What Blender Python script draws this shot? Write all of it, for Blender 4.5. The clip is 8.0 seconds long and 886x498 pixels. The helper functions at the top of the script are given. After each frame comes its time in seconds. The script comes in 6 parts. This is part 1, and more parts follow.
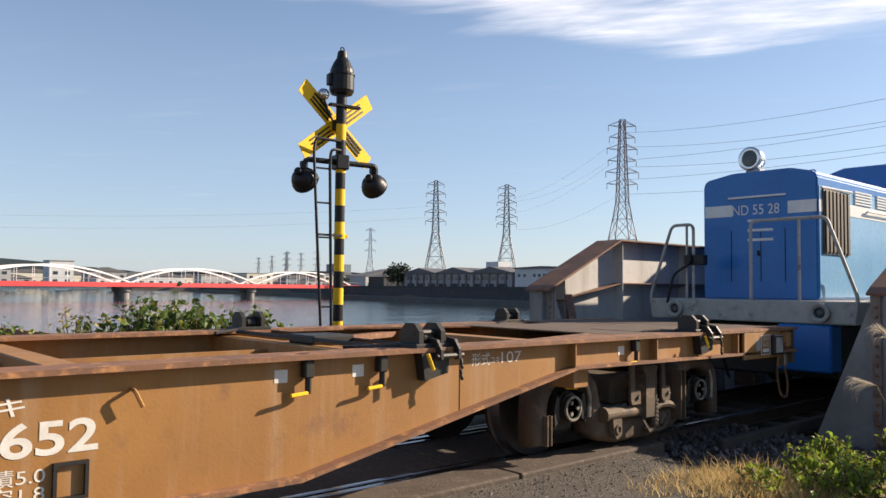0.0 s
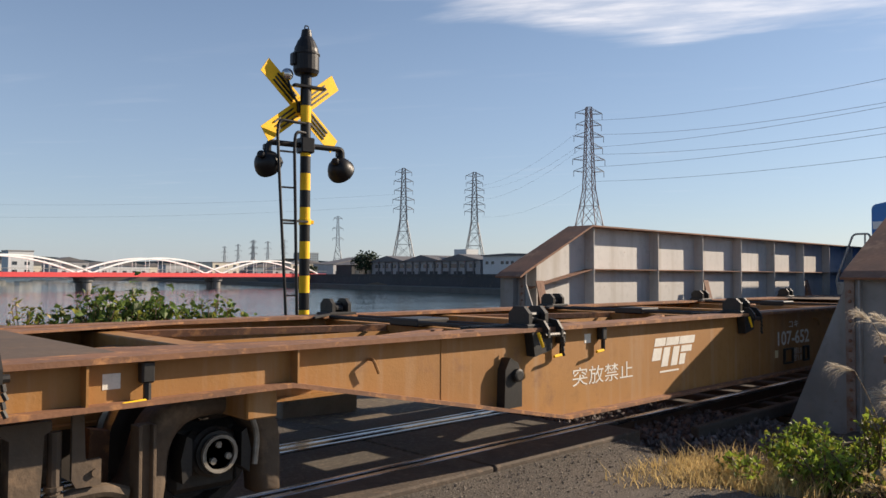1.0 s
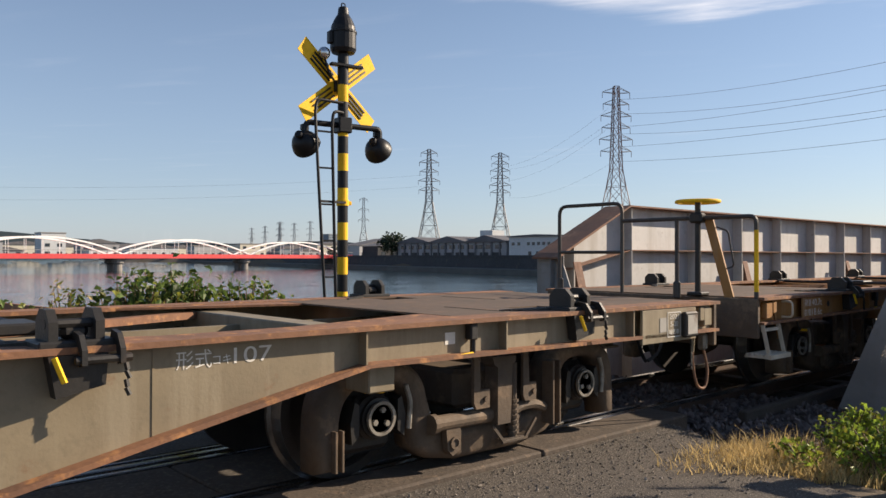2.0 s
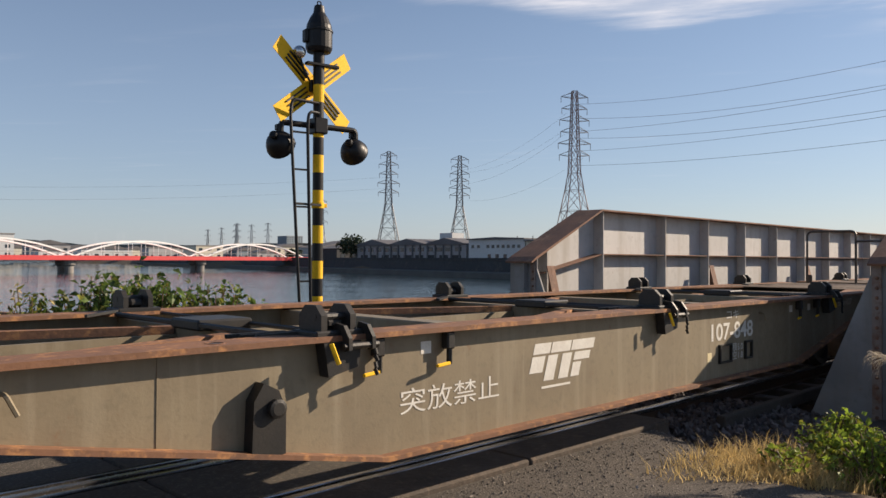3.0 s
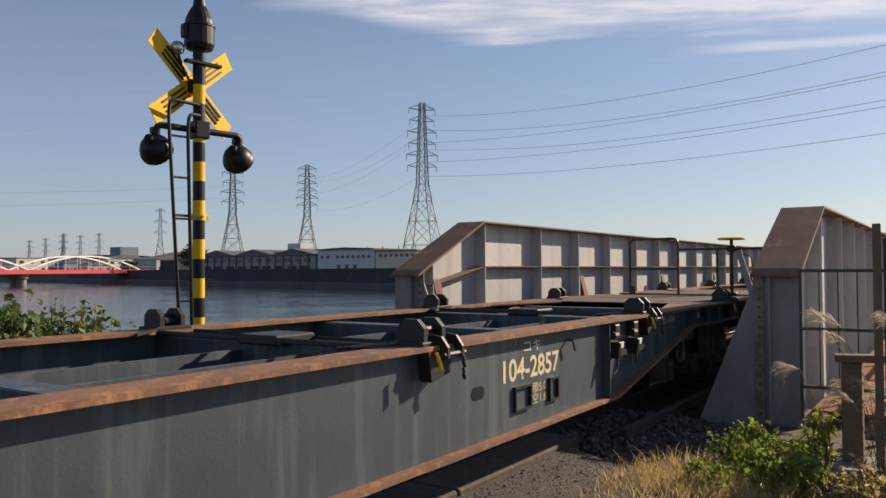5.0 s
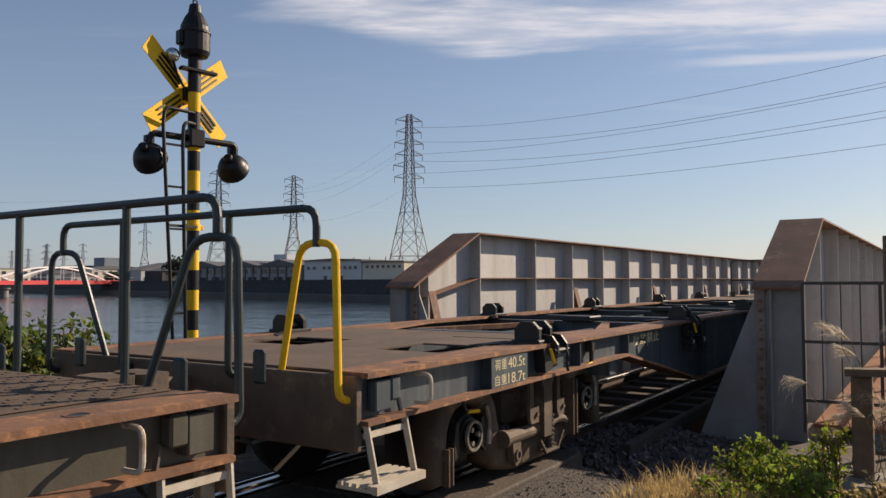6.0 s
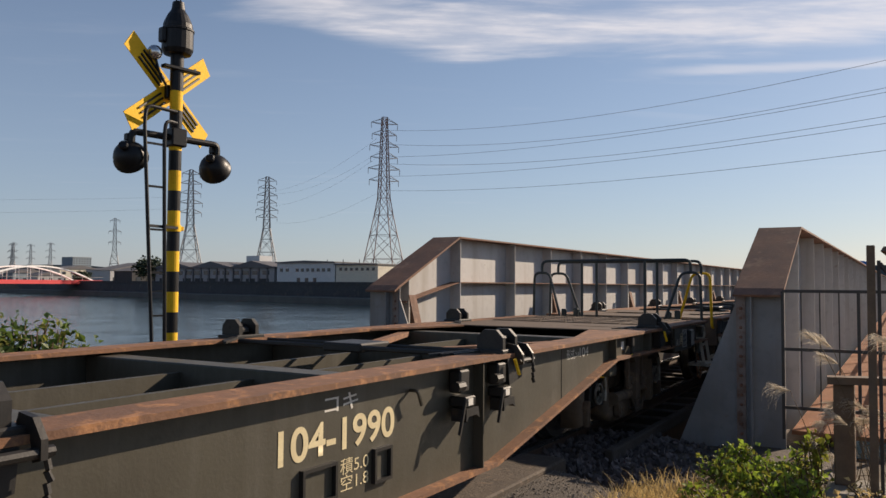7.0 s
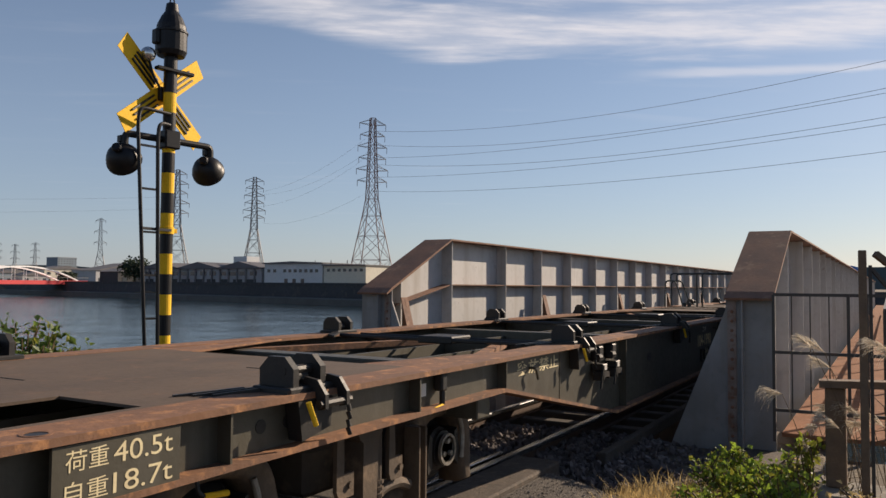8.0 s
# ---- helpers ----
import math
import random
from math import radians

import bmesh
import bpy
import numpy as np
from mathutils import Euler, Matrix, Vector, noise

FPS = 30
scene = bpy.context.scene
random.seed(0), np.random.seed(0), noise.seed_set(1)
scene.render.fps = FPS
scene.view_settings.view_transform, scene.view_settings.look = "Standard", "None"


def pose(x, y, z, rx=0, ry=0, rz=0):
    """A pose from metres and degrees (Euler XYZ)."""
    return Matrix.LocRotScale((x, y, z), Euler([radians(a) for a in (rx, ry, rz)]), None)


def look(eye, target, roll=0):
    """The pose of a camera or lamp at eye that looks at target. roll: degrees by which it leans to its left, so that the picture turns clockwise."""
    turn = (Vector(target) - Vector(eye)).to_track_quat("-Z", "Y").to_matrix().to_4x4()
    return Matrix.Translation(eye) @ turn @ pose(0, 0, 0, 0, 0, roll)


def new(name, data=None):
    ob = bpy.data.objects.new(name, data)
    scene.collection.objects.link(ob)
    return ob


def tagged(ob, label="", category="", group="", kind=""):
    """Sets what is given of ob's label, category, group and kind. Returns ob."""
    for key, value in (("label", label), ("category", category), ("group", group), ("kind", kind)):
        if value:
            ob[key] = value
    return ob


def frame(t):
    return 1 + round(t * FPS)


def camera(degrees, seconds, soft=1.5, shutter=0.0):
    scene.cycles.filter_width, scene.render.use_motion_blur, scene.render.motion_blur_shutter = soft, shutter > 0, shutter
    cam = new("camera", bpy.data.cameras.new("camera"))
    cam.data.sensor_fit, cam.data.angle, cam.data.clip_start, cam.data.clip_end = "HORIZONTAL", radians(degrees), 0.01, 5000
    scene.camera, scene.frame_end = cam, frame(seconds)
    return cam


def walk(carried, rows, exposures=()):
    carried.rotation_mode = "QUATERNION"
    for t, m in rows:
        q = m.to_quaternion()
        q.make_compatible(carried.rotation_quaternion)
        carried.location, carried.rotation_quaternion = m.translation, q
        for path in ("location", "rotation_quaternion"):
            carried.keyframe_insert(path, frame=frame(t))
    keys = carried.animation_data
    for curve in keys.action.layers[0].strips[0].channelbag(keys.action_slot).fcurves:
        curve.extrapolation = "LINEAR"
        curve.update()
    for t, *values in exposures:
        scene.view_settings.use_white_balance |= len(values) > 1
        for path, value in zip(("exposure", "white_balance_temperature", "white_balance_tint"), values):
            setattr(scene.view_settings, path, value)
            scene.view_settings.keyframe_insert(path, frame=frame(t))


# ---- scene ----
cam = camera(59.6, 8.0)
PATH = [
    (0, (-0.192, -4.953, 1.374), (1.131, -3.457, 1.474), 0.6),
    (0.5, (-0.135, -4.874, 1.366), (1.237, -3.422, 1.454), 0.8),
    (1, (-0.046, -4.765, 1.365), (1.339, -3.324, 1.434), 0.2),
    (1.5, (-0.043, -4.676, 1.358), (1.292, -3.187, 1.38), 0.1),
    (2.8, (-0.135, -4.414, 1.383), (1.239, -2.961, 1.41), 0.2),
    (3, (-0.129, -4.368, 1.381), (1.286, -2.954, 1.408), 0.3),
    (3.5, (-0.064, -4.235, 1.373), (1.54, -3.041, 1.406), 0.2),
    (4, (-0.072, -4.066, 1.399), (1.562, -2.913, 1.427), 0.1),
    (4.5, (-0.162, -3.888, 1.425), (1.486, -2.756, 1.463), -0.1),
    (6, (-0.115, -3.586, 1.435), (1.566, -2.505, 1.517), -0.2),
    (6.5, (-0.126, -3.527, 1.451), (1.566, -2.464, 1.54), 0.2),
    (7, (-0.132, -3.483, 1.443), (1.584, -2.46, 1.534), 0.4),
    (7.5, (-0.14, -3.457, 1.446), (1.595, -2.466, 1.534), 0.5),
    (8, (-0.17, -3.441, 1.461), (1.562, -2.445, 1.555), 0.5),
]
walk(cam, [(t, look(eye, target, roll)) for t, eye, target, roll in PATH], exposures=[(0.0, 0.86, 6550, 12), (0.5, 0.64, 6550, 12), (1.0, 0.6, 6550, 12), (1.5, 0.7, 6550, 12), (3.0, 0.46, 6600, 13), (4.5, 0.38, 6650, 14), (6.0, 0.3, 6700, 14), (8.0, 0.28, 6700, 14)])

# ---- light: clear afternoon sky, sun high over the far end of the bridge ----
SUN = Vector((2.25, -1.0, 1.22)).normalized()
world = bpy.data.worlds.new("sky")
scene.world = world
world.use_nodes = True
wn, wl = world.node_tree.nodes, world.node_tree.links
wn.clear()
sky = wn.new("ShaderNodeTexSky")
sky.sky_type = "NISHITA"
sky.sun_disc = False
sky.sun_elevation = math.asin(SUN.z)
sky.sun_rotation = math.atan2(SUN.x, SUN.y)
sky.air_density, sky.dust_density, sky.ozone_density = 1.0, 0.4, 2.6
bg = wn.new("ShaderNodeBackground")
bg.inputs["Strength"].default_value = 0.075
# thin streaks of high cloud, laid out on a flat layer far above
tc = wn.new("ShaderNodeTexCoord")
sep = wn.new("ShaderNodeSeparateXYZ")
wl.new(tc.outputs["Generated"], sep.inputs[0])
zmax = wn.new("ShaderNodeMath"); zmax.operation = "MAXIMUM"; zmax.inputs[1].default_value = 0.03
wl.new(sep.outputs["Z"], zmax.inputs[0])
px = wn.new("ShaderNodeMath"); px.operation = "DIVIDE"
py = wn.new("ShaderNodeMath"); py.operation = "DIVIDE"
wl.new(sep.outputs["X"], px.inputs[0]); wl.new(zmax.outputs[0], px.inputs[1])
wl.new(sep.outputs["Y"], py.inputs[0]); wl.new(zmax.outputs[0], py.inputs[1])
comb = wn.new("ShaderNodeCombineXYZ")
wl.new(px.outputs[0], comb.inputs["X"]); wl.new(py.outputs[0], comb.inputs["Y"])
cn = wn.new("ShaderNodeTexNoise")
cn.inputs["Scale"].default_value = 1.5
cn.inputs["Detail"].default_value = 7
cn.inputs["Roughness"].default_value = 0.55
cn.inputs["Distortion"].default_value = 0.35


def wmath(op, a, b=None):
    nd = wn.new("ShaderNodeMath")
    nd.operation = op
    for i, v in enumerate((a, b)):
        if isinstance(v, (int, float)):
            nd.inputs[i].default_value = v
        elif v is not None:
            wl.new(v, nd.inputs[i])
    return nd.outputs[0]


def wstep(v, a, b):
    nd = wn.new("ShaderNodeMapRange")
    nd.interpolation_type = "SMOOTHSTEP"
    nd.inputs["From Min"].default_value, nd.inputs["From Max"].default_value = a, b
    wl.new(v, nd.inputs["Value"])
    return nd.outputs["Result"]


# one long bank of thin cloud, its edge frayed by the noise
across = wmath("ADD", wmath("MULTIPLY", px.outputs[0], 0.83), wmath("MULTIPLY", py.outputs[0], 0.555))
along = wmath("SUBTRACT", wmath("MULTIPLY", px.outputs[0], 0.555), wmath("MULTIPLY", py.outputs[0], 0.83))
layer = wn.new("ShaderNodeCombineXYZ")
wl.new(wmath("MULTIPLY", across, 1.9), layer.inputs["X"])
wl.new(wmath("MULTIPLY", along, 0.6), layer.inputs["Y"])
wl.new(layer.outputs[0], cn.inputs["Vector"])
# its lower edge bends down to a corner and rises away on both sides
bend_a = wmath("MULTIPLY", wmath("MAXIMUM", wmath("SUBTRACT", 0.25, along), 0.0), 0.8)
bend_b = wmath("MULTIPLY", wmath("MAXIMUM", wmath("SUBTRACT", along, 0.25), 0.0), 0.36)
ragged = wmath("MULTIPLY", wmath("SUBTRACT", cn.outputs["Fac"], 0.5), 1.1)
deep = wmath("ADD", wmath("SUBTRACT", wmath("SUBTRACT", wmath("SUBTRACT", 3.54, bend_a), bend_b), across), ragged)
hollow = wmath("MULTIPLY", wstep(deep, 0.3, 0.6), wmath("SUBTRACT", 1.0, wstep(cn.outputs["Fac"], 0.42, 0.62)))
limits = wmath("MULTIPLY", wstep(across, 1.7, 2.5), wstep(along, 4.5, 2.5))
wisps = wn.new("ShaderNodeTexNoise")
wisps.inputs["Scale"].default_value, wisps.inputs["Detail"].default_value, wisps.inputs["Roughness"].default_value = 2.6, 8, 0.6
wl.new(layer.outputs[0], wisps.inputs["Vector"])
thick = wmath("ADD", 0.45, wmath("MULTIPLY", wstep(wisps.outputs["Fac"], 0.36, 0.64), 0.55))
solid_part = wmath("MULTIPLY", wstep(deep, -0.1, 0.36), wmath("SUBTRACT", 1.0, wmath("MULTIPLY", hollow, 0.8)))
bank = wmath("MULTIPLY", wmath("MULTIPLY", solid_part, thick), limits)
off = wmath("ADD", wmath("SUBTRACT", wmath("ADD", 3.5, wmath("MULTIPLY", ragged, 0.35)), across), wmath("MULTIPLY", wmath("SUBTRACT", 1.42, along), 0.23))
streak_band = wmath("MULTIPLY", wmath("MULTIPLY", wstep(off, -0.06, 0.04), wstep(off, 0.2, 0.06)), wmath("MULTIPLY", wstep(along, 1.0, 1.5), 0.4))
veil = wmath("MAXIMUM", wmath("MULTIPLY", bank, 0.75), wmath("MULTIPLY", streak_band, limits))
haze = wmath("MULTIPLY", wstep(cn.outputs["Fac"], 0.55, 0.8), 0.06)
cmix = wn.new("ShaderNodeMix")
cmix.data_type = "RGBA"
wl.new(wmath("MINIMUM", wmath("ADD", veil, haze), 0.8), cmix.inputs["Factor"])
# pale haze thickening evenly towards the horizon
low_haze = wn.new("ShaderNodeMix")
low_haze.data_type = "RGBA"
wl.new(wmath("MULTIPLY", wstep(sep.outputs["Z"], 0.62, -0.05), 0.46), low_haze.inputs["Factor"])
wl.new(sky.outputs[0], low_haze.inputs["A"])
low_haze.inputs["B"].default_value = (4.1, 5.1, 6.9, 1)
wl.new(low_haze.outputs["Result"], cmix.inputs["A"])
cmix.inputs["B"].default_value = (9.6, 9.4, 9.5, 1)
wl.new(cmix.outputs["Result"], bg.inputs["Color"])
out = wn.new("ShaderNodeOutputWorld")
wl.new(bg.outputs[0], out.inputs[0])

sun = new("sun", bpy.data.lights.new("sun", "SUN"))
sun.data.energy, sun.data.angle, sun.data.color = 5.0, radians(0.55), (1.0, 0.85, 0.66)
sun.matrix_world = look(SUN * 50, (0, 0, 0))
scene.view_settings.exposure = 0.0

# ---- materials ----
def nodes_of(name):
    m = bpy.data.materials.new(name)
    m.use_nodes = True
    nt = m.node_tree
    return m, nt.nodes, nt.links, nt.nodes["Principled BSDF"]


def noise_node(n, l, vec, scale, detail=5, rough=0.55):
    t = n.new("ShaderNodeTexNoise")
    t.inputs["Scale"].default_value, t.inputs["Detail"].default_value, t.inputs["Roughness"].default_value = scale, detail, rough
    l.new(vec, t.inputs["Vector"])
    return t.outputs["Fac"]


def ramp(n, l, fac, a, b):
    r = n.new("ShaderNodeMapRange")
    r.inputs["From Min"].default_value, r.inputs["From Max"].default_value = a, b
    l.new(fac, r.inputs["Value"])
    return r.outputs["Result"]


def mixed(n, l, fac, a, b):
    m = n.new("ShaderNodeMix")
    m.data_type = "RGBA"
    l.new(fac, m.inputs["Factor"])
    for key, c in (("A", a), ("B", b)):
        if isinstance(c, tuple):
            m.inputs[key].default_value = (*c, 1)
        else:
            l.new(c, m.inputs[key])
    return m.outputs["Result"]


def surface(name, c1, c2, scale=6.0, rough=0.6, metal=0.0, rust=None, amount=(0.56, 0.68), rscale=5.0, streak=None, sscale=(9, 9, 0.7), bump=0.1, bscale=60.0, island=0.0):
    """Two tones at two scales, with spots of rust or dirt, upright streaks and a fine relief."""
    m, n, l, p = nodes_of(name)
    vec = n.new("ShaderNodeTexCoord").outputs["Object"]
    col = mixed(n, l, ramp(n, l, noise_node(n, l, vec, scale), 0.35, 0.68), c1, c2)
    fine = noise_node(n, l, vec, scale * 9, 4)
    dark = tuple(v * 0.72 for v in c1)
    col = mixed(n, l, ramp(n, l, fine, 0.52, 0.85), col, dark)
    if streak:
        mp = n.new("ShaderNodeMapping")
        mp.inputs["Scale"].default_value = sscale
        l.new(vec, mp.inputs["Vector"])
        col = mixed(n, l, ramp(n, l, noise_node(n, l, mp.outputs[0], 1.0, 6, 0.6), 0.5, 0.72), col, streak)
    if rust:
        col = mixed(n, l, ramp(n, l, noise_node(n, l, vec, rscale, 8, 0.68), *amount), col, rust)
    if island:
        g = n.new("ShaderNodeNewGeometry").outputs["Random Per Island"]
        hs = n.new("ShaderNodeHueSaturation")
        v = n.new("ShaderNodeMapRange")
        v.inputs["To Min"].default_value, v.inputs["To Max"].default_value = 1 - island, 1 + island
        l.new(g, v.inputs["Value"])
        l.new(v.outputs["Result"], hs.inputs["Value"])
        l.new(col, hs.inputs["Color"])
        col = hs.outputs["Color"]
    l.new(col, p.inputs["Base Color"])
    p.inputs["Metallic"].default_value = metal
    l.new(ramp2(n, l, fine, rough), p.inputs["Roughness"])
    if bump:
        b = n.new("ShaderNodeBump")
        b.inputs["Strength"].default_value, b.inputs["Distance"].default_value = bump, 0.01
        l.new(noise_node(n, l, vec, bscale, 5), b.inputs["Height"])
        l.new(b.outputs[0], p.inputs["Normal"])
    return m


def ramp2(n, l, fac, rough):
    r = n.new("ShaderNodeMapRange")
    r.inputs["To Min"].default_value, r.inputs["To Max"].default_value = max(rough - 0.12, 0.02), min(rough + 0.15, 1)
    l.new(fac, r.inputs["Value"])
    return r.outputs["Result"]


RUST = (0.16, 0.065, 0.03)
m_orange = surface("ochre_wagon_paint", (0.37, 0.177, 0.044), (0.29, 0.134, 0.035), 1.1, 0.6, rust=(0.2, 0.095, 0.045), amount=(0.58, 0.76), rscale=3.0, streak=(0.36, 0.21, 0.1), bump=0.15)
m_khaki = surface("grey_brown_wagon_paint", (0.255, 0.205, 0.13), (0.205, 0.162, 0.104), 2.5, 0.55, rust=(0.2, 0.09, 0.04), amount=(0.62, 0.8), streak=(0.3, 0.25, 0.17))
m_slate = surface("slate_blue_wagon_paint", (0.058, 0.078, 0.092), (0.048, 0.064, 0.076), 2.5, 0.5, rust=(0.12, 0.09, 0.07), amount=(0.64, 0.82), streak=(0.12, 0.135, 0.14))
m_olive = surface("olive_grey_wagon_paint", (0.076, 0.068, 0.047), (0.06, 0.053, 0.037), 2.5, 0.5, rust=(0.13, 0.08, 0.045), amount=(0.64, 0.82), streak=(0.09, 0.082, 0.062))
m_flange = surface("rusted_flange_steel", (0.25, 0.118, 0.06), (0.15, 0.078, 0.048), 3, 0.78, rust=(0.42, 0.2, 0.08), amount=(0.53, 0.64), rscale=9, bump=0.35, bscale=35)
m_flange_dk = surface("brown_flange_steel", (0.24, 0.115, 0.058), (0.14, 0.074, 0.045), 3, 0.78, rust=(0.4, 0.19, 0.08), amount=(0.53, 0.64), rscale=9, bump=0.35, bscale=35)
m_deck_dk = surface("dark_deck_plate", (0.115, 0.078, 0.053), (0.082, 0.057, 0.041), 2, 0.88, rust=(0.17, 0.095, 0.058), amount=(0.56, 0.72), bump=0.2, bscale=40)
m_deck = surface("worn_deck_plate", (0.125, 0.084, 0.056), (0.085, 0.06, 0.043), 2, 0.85, rust=(0.22, 0.12, 0.068), amount=(0.55, 0.72), bump=0.2, bscale=40)
m_black = surface("black_oily_iron", (0.022, 0.021, 0.02), (0.032, 0.028, 0.024), 8, 0.5, 0.2, rust=(0.07, 0.045, 0.03), amount=(0.6, 0.75))
m_bogie = surface("dusty_bogie_steel", (0.135, 0.094, 0.06), (0.07, 0.052, 0.038), 3, 0.75, rust=(0.25, 0.165, 0.1), amount=(0.52, 0.7), rscale=4, bump=0.3, bscale=45)
m_wheel = surface("dark_wheel_steel", (0.05, 0.042, 0.036), (0.035, 0.03, 0.027), 6, 0.6, 0.3)
m_tread = surface("bright_wheel_tread", (0.3, 0.29, 0.28), (0.24, 0.23, 0.22), 20, 0.3, 0.9)
m_cap = surface("worn_axle_cap", (0.38, 0.35, 0.3), (0.18, 0.16, 0.13), 14, 0.45, 0.4)
m_white = surface("white_lettering_paint", (0.78, 0.75, 0.68), (0.66, 0.62, 0.55), 12, 0.6, rust=(0.4, 0.3, 0.2), amount=(0.68, 0.82), bump=0)
m_cream = surface("cream_lettering_paint", (0.82, 0.7, 0.42), (0.7, 0.58, 0.34), 12, 0.6, bump=0)
m_yellow = surface("yellow_paint", (0.92, 0.54, 0.008), (0.85, 0.49, 0.008), 6, 0.75, rust=(0.25, 0.16, 0.04), amount=(0.7, 0.85))
m_pblack = surface("black_paint", (0.011, 0.011, 0.012), (0.017, 0.016, 0.016), 6, 0.42, rust=(0.045, 0.03, 0.024), amount=(0.68, 0.8))
m_pblack.node_tree.nodes["Principled BSDF"].inputs["Specular IOR Level"].default_value = 0.3
m_stepw = surface("pale_step_paint", (0.62, 0.56, 0.45), (0.5, 0.43, 0.33), 9, 0.6, rust=(0.3, 0.17, 0.08), amount=(0.6, 0.75))
m_railpipe = surface("brown_handrail_paint", (0.06, 0.05, 0.042), (0.045, 0.038, 0.033), 8, 0.5, rust=(0.13, 0.07, 0.04), amount=(0.58, 0.72))
m_railteal = surface("dark_green_handrail_paint", (0.03, 0.045, 0.045), (0.022, 0.032, 0.033), 8, 0.4, rust=(0.07, 0.055, 0.04), amount=(0.62, 0.76))
m_blue = surface("blue_locomotive_paint", (0.01, 0.165, 0.5), (0.009, 0.14, 0.43), 2, 0.32, rust=(0.02, 0.06, 0.18), amount=(0.66, 0.85), bump=0.03)
# paler blue with the sun's glare on the hood side put into it
m_lblue = surface("sunlit_blue_locomotive_paint", (0.16, 0.36, 0.6), (0.2, 0.42, 0.64), 2, 0.35, bump=0.03)
m_lwhite = surface("locomotive_white_paint", (0.74, 0.74, 0.72), (0.66, 0.66, 0.64), 5, 0.4, bump=0.03)
m_lgrey = surface("grey_underframe_paint", (0.42, 0.4, 0.36), (0.33, 0.31, 0.28), 6, 0.55, rust=(0.15, 0.1, 0.07), amount=(0.56, 0.7))
m_louvre = surface("brown_radiator_louvre", (0.1, 0.075, 0.055), (0.075, 0.06, 0.045), 6, 0.6)
m_chrome = surface("polished_lamp_rim", (0.75, 0.75, 0.74), (0.65, 0.65, 0.64), 10, 0.2, 0.9, bump=0)
m_girder = surface("grey_girder_paint", (0.56, 0.545, 0.525), (0.48, 0.465, 0.445), 0.8, 0.55, rust=(0.24, 0.14, 0.09), amount=(0.64, 0.78), rscale=4.5, streak=(0.4, 0.37, 0.33), sscale=(3.5, 3.5, 0.35), bump=0.08)
m_girdertop = surface("rust_brown_girder_flange", (0.24, 0.122, 0.075), (0.15, 0.085, 0.06), 3, 0.8, rust=(0.32, 0.19, 0.12), amount=(0.55, 0.7), bump=0.3)
# darker copy of the girder grey: shade on the end faces put into the colour
m_girder_shade = surface("shaded_grey_girder_paint", (0.27, 0.262, 0.255), (0.2, 0.192, 0.186), 1.5, 0.65, rust=(0.2, 0.13, 0.09), amount=(0.64, 0.78), rscale=5, streak=(0.2, 0.18, 0.16), sscale=(3.5, 3.5, 0.35), bump=0.12)
m_walk = surface("rusted_walk_plate", (0.27, 0.125, 0.065), (0.19, 0.09, 0.052), 2.5, 0.95, rust=(0.36, 0.19, 0.11), amount=(0.54, 0.68), bump=0.4, bscale=30)
m_walk.node_tree.nodes["Principled BSDF"].inputs["Specular IOR Level"].default_value = 0.15
m_stained = surface("rust_stained_girder_angle", (0.3, 0.235, 0.2), (0.2, 0.15, 0.125), 5, 0.7, rust=(0.2, 0.115, 0.075), amount=(0.5, 0.62), rscale=8, bump=0.2)
m_rail = surface("worn_rail_head", (0.42, 0.42, 0.42), (0.34, 0.33, 0.32), 14, 0.22, 0.95, bump=0.03)
m_railside = surface("rusty_rail_side", (0.1, 0.055, 0.032), (0.07, 0.042, 0.028), 10, 0.8)
m_asphalt = surface("old_asphalt", (0.095, 0.078, 0.062), (0.066, 0.055, 0.045), 1.4, 0.9, rust=(0.3, 0.26, 0.21), amount=(0.55, 0.64), rscale=70, bump=1.0, bscale=80)
m_panel = surface("crossing_slab", (0.085, 0.072, 0.057), (0.065, 0.055, 0.045), 2, 0.85, rust=(0.18, 0.15, 0.11), amount=(0.52, 0.68), rscale=40, bump=0.5, bscale=70)
m_concrete = surface("weathered_concrete", (0.28, 0.25, 0.2), (0.2, 0.175, 0.14), 2.2, 0.85, rust=(0.16, 0.14, 0.11), amount=(0.55, 0.72), rscale=6, bump=0.5, bscale=45)
# rust-stained kerb; on the bridge seat the same brown stands for shadow
m_kerb = surface("stained_kerb_and_shaded_seat", (0.1, 0.075, 0.055), (0.065, 0.05, 0.038), 3, 0.85, rust=(0.16, 0.115, 0.08), amount=(0.55, 0.68), rscale=14, bump=0.8, bscale=40)
m_ballast = surface("brown_ballast_stone", (0.15, 0.122, 0.112), (0.1, 0.085, 0.08), 5, 0.9, bump=0.4, island=0.45)
m_grit = surface("pale_road_grit", (0.26, 0.22, 0.18), (0.16, 0.14, 0.115), 30, 0.9, bump=0, island=0.6)
m_soil = surface("dry_soil", (0.12, 0.09, 0.058), (0.085, 0.064, 0.044), 1.5, 0.95, rust=(0.25, 0.19, 0.11), amount=(0.52, 0.66), rscale=22, bump=0.8, bscale=40)
m_sleeper = surface("dark_timber_sleeper", (0.07, 0.055, 0.042), (0.05, 0.04, 0.033), 5, 0.9, bump=0.4)
m_leaf = surface("green_leaf", (0.12, 0.175, 0.035), (0.08, 0.125, 0.025), 4, 0.5, bump=0.05, island=0.5)
m_leafy = surface("yellow_green_leaf", (0.24, 0.24, 0.035), (0.17, 0.18, 0.03), 4, 0.5, bump=0.05, island=0.5)
m_weed = surface("bright_weed_leaf", (0.28, 0.36, 0.045), (0.18, 0.27, 0.035), 5, 0.5, bump=0.05, island=0.45)
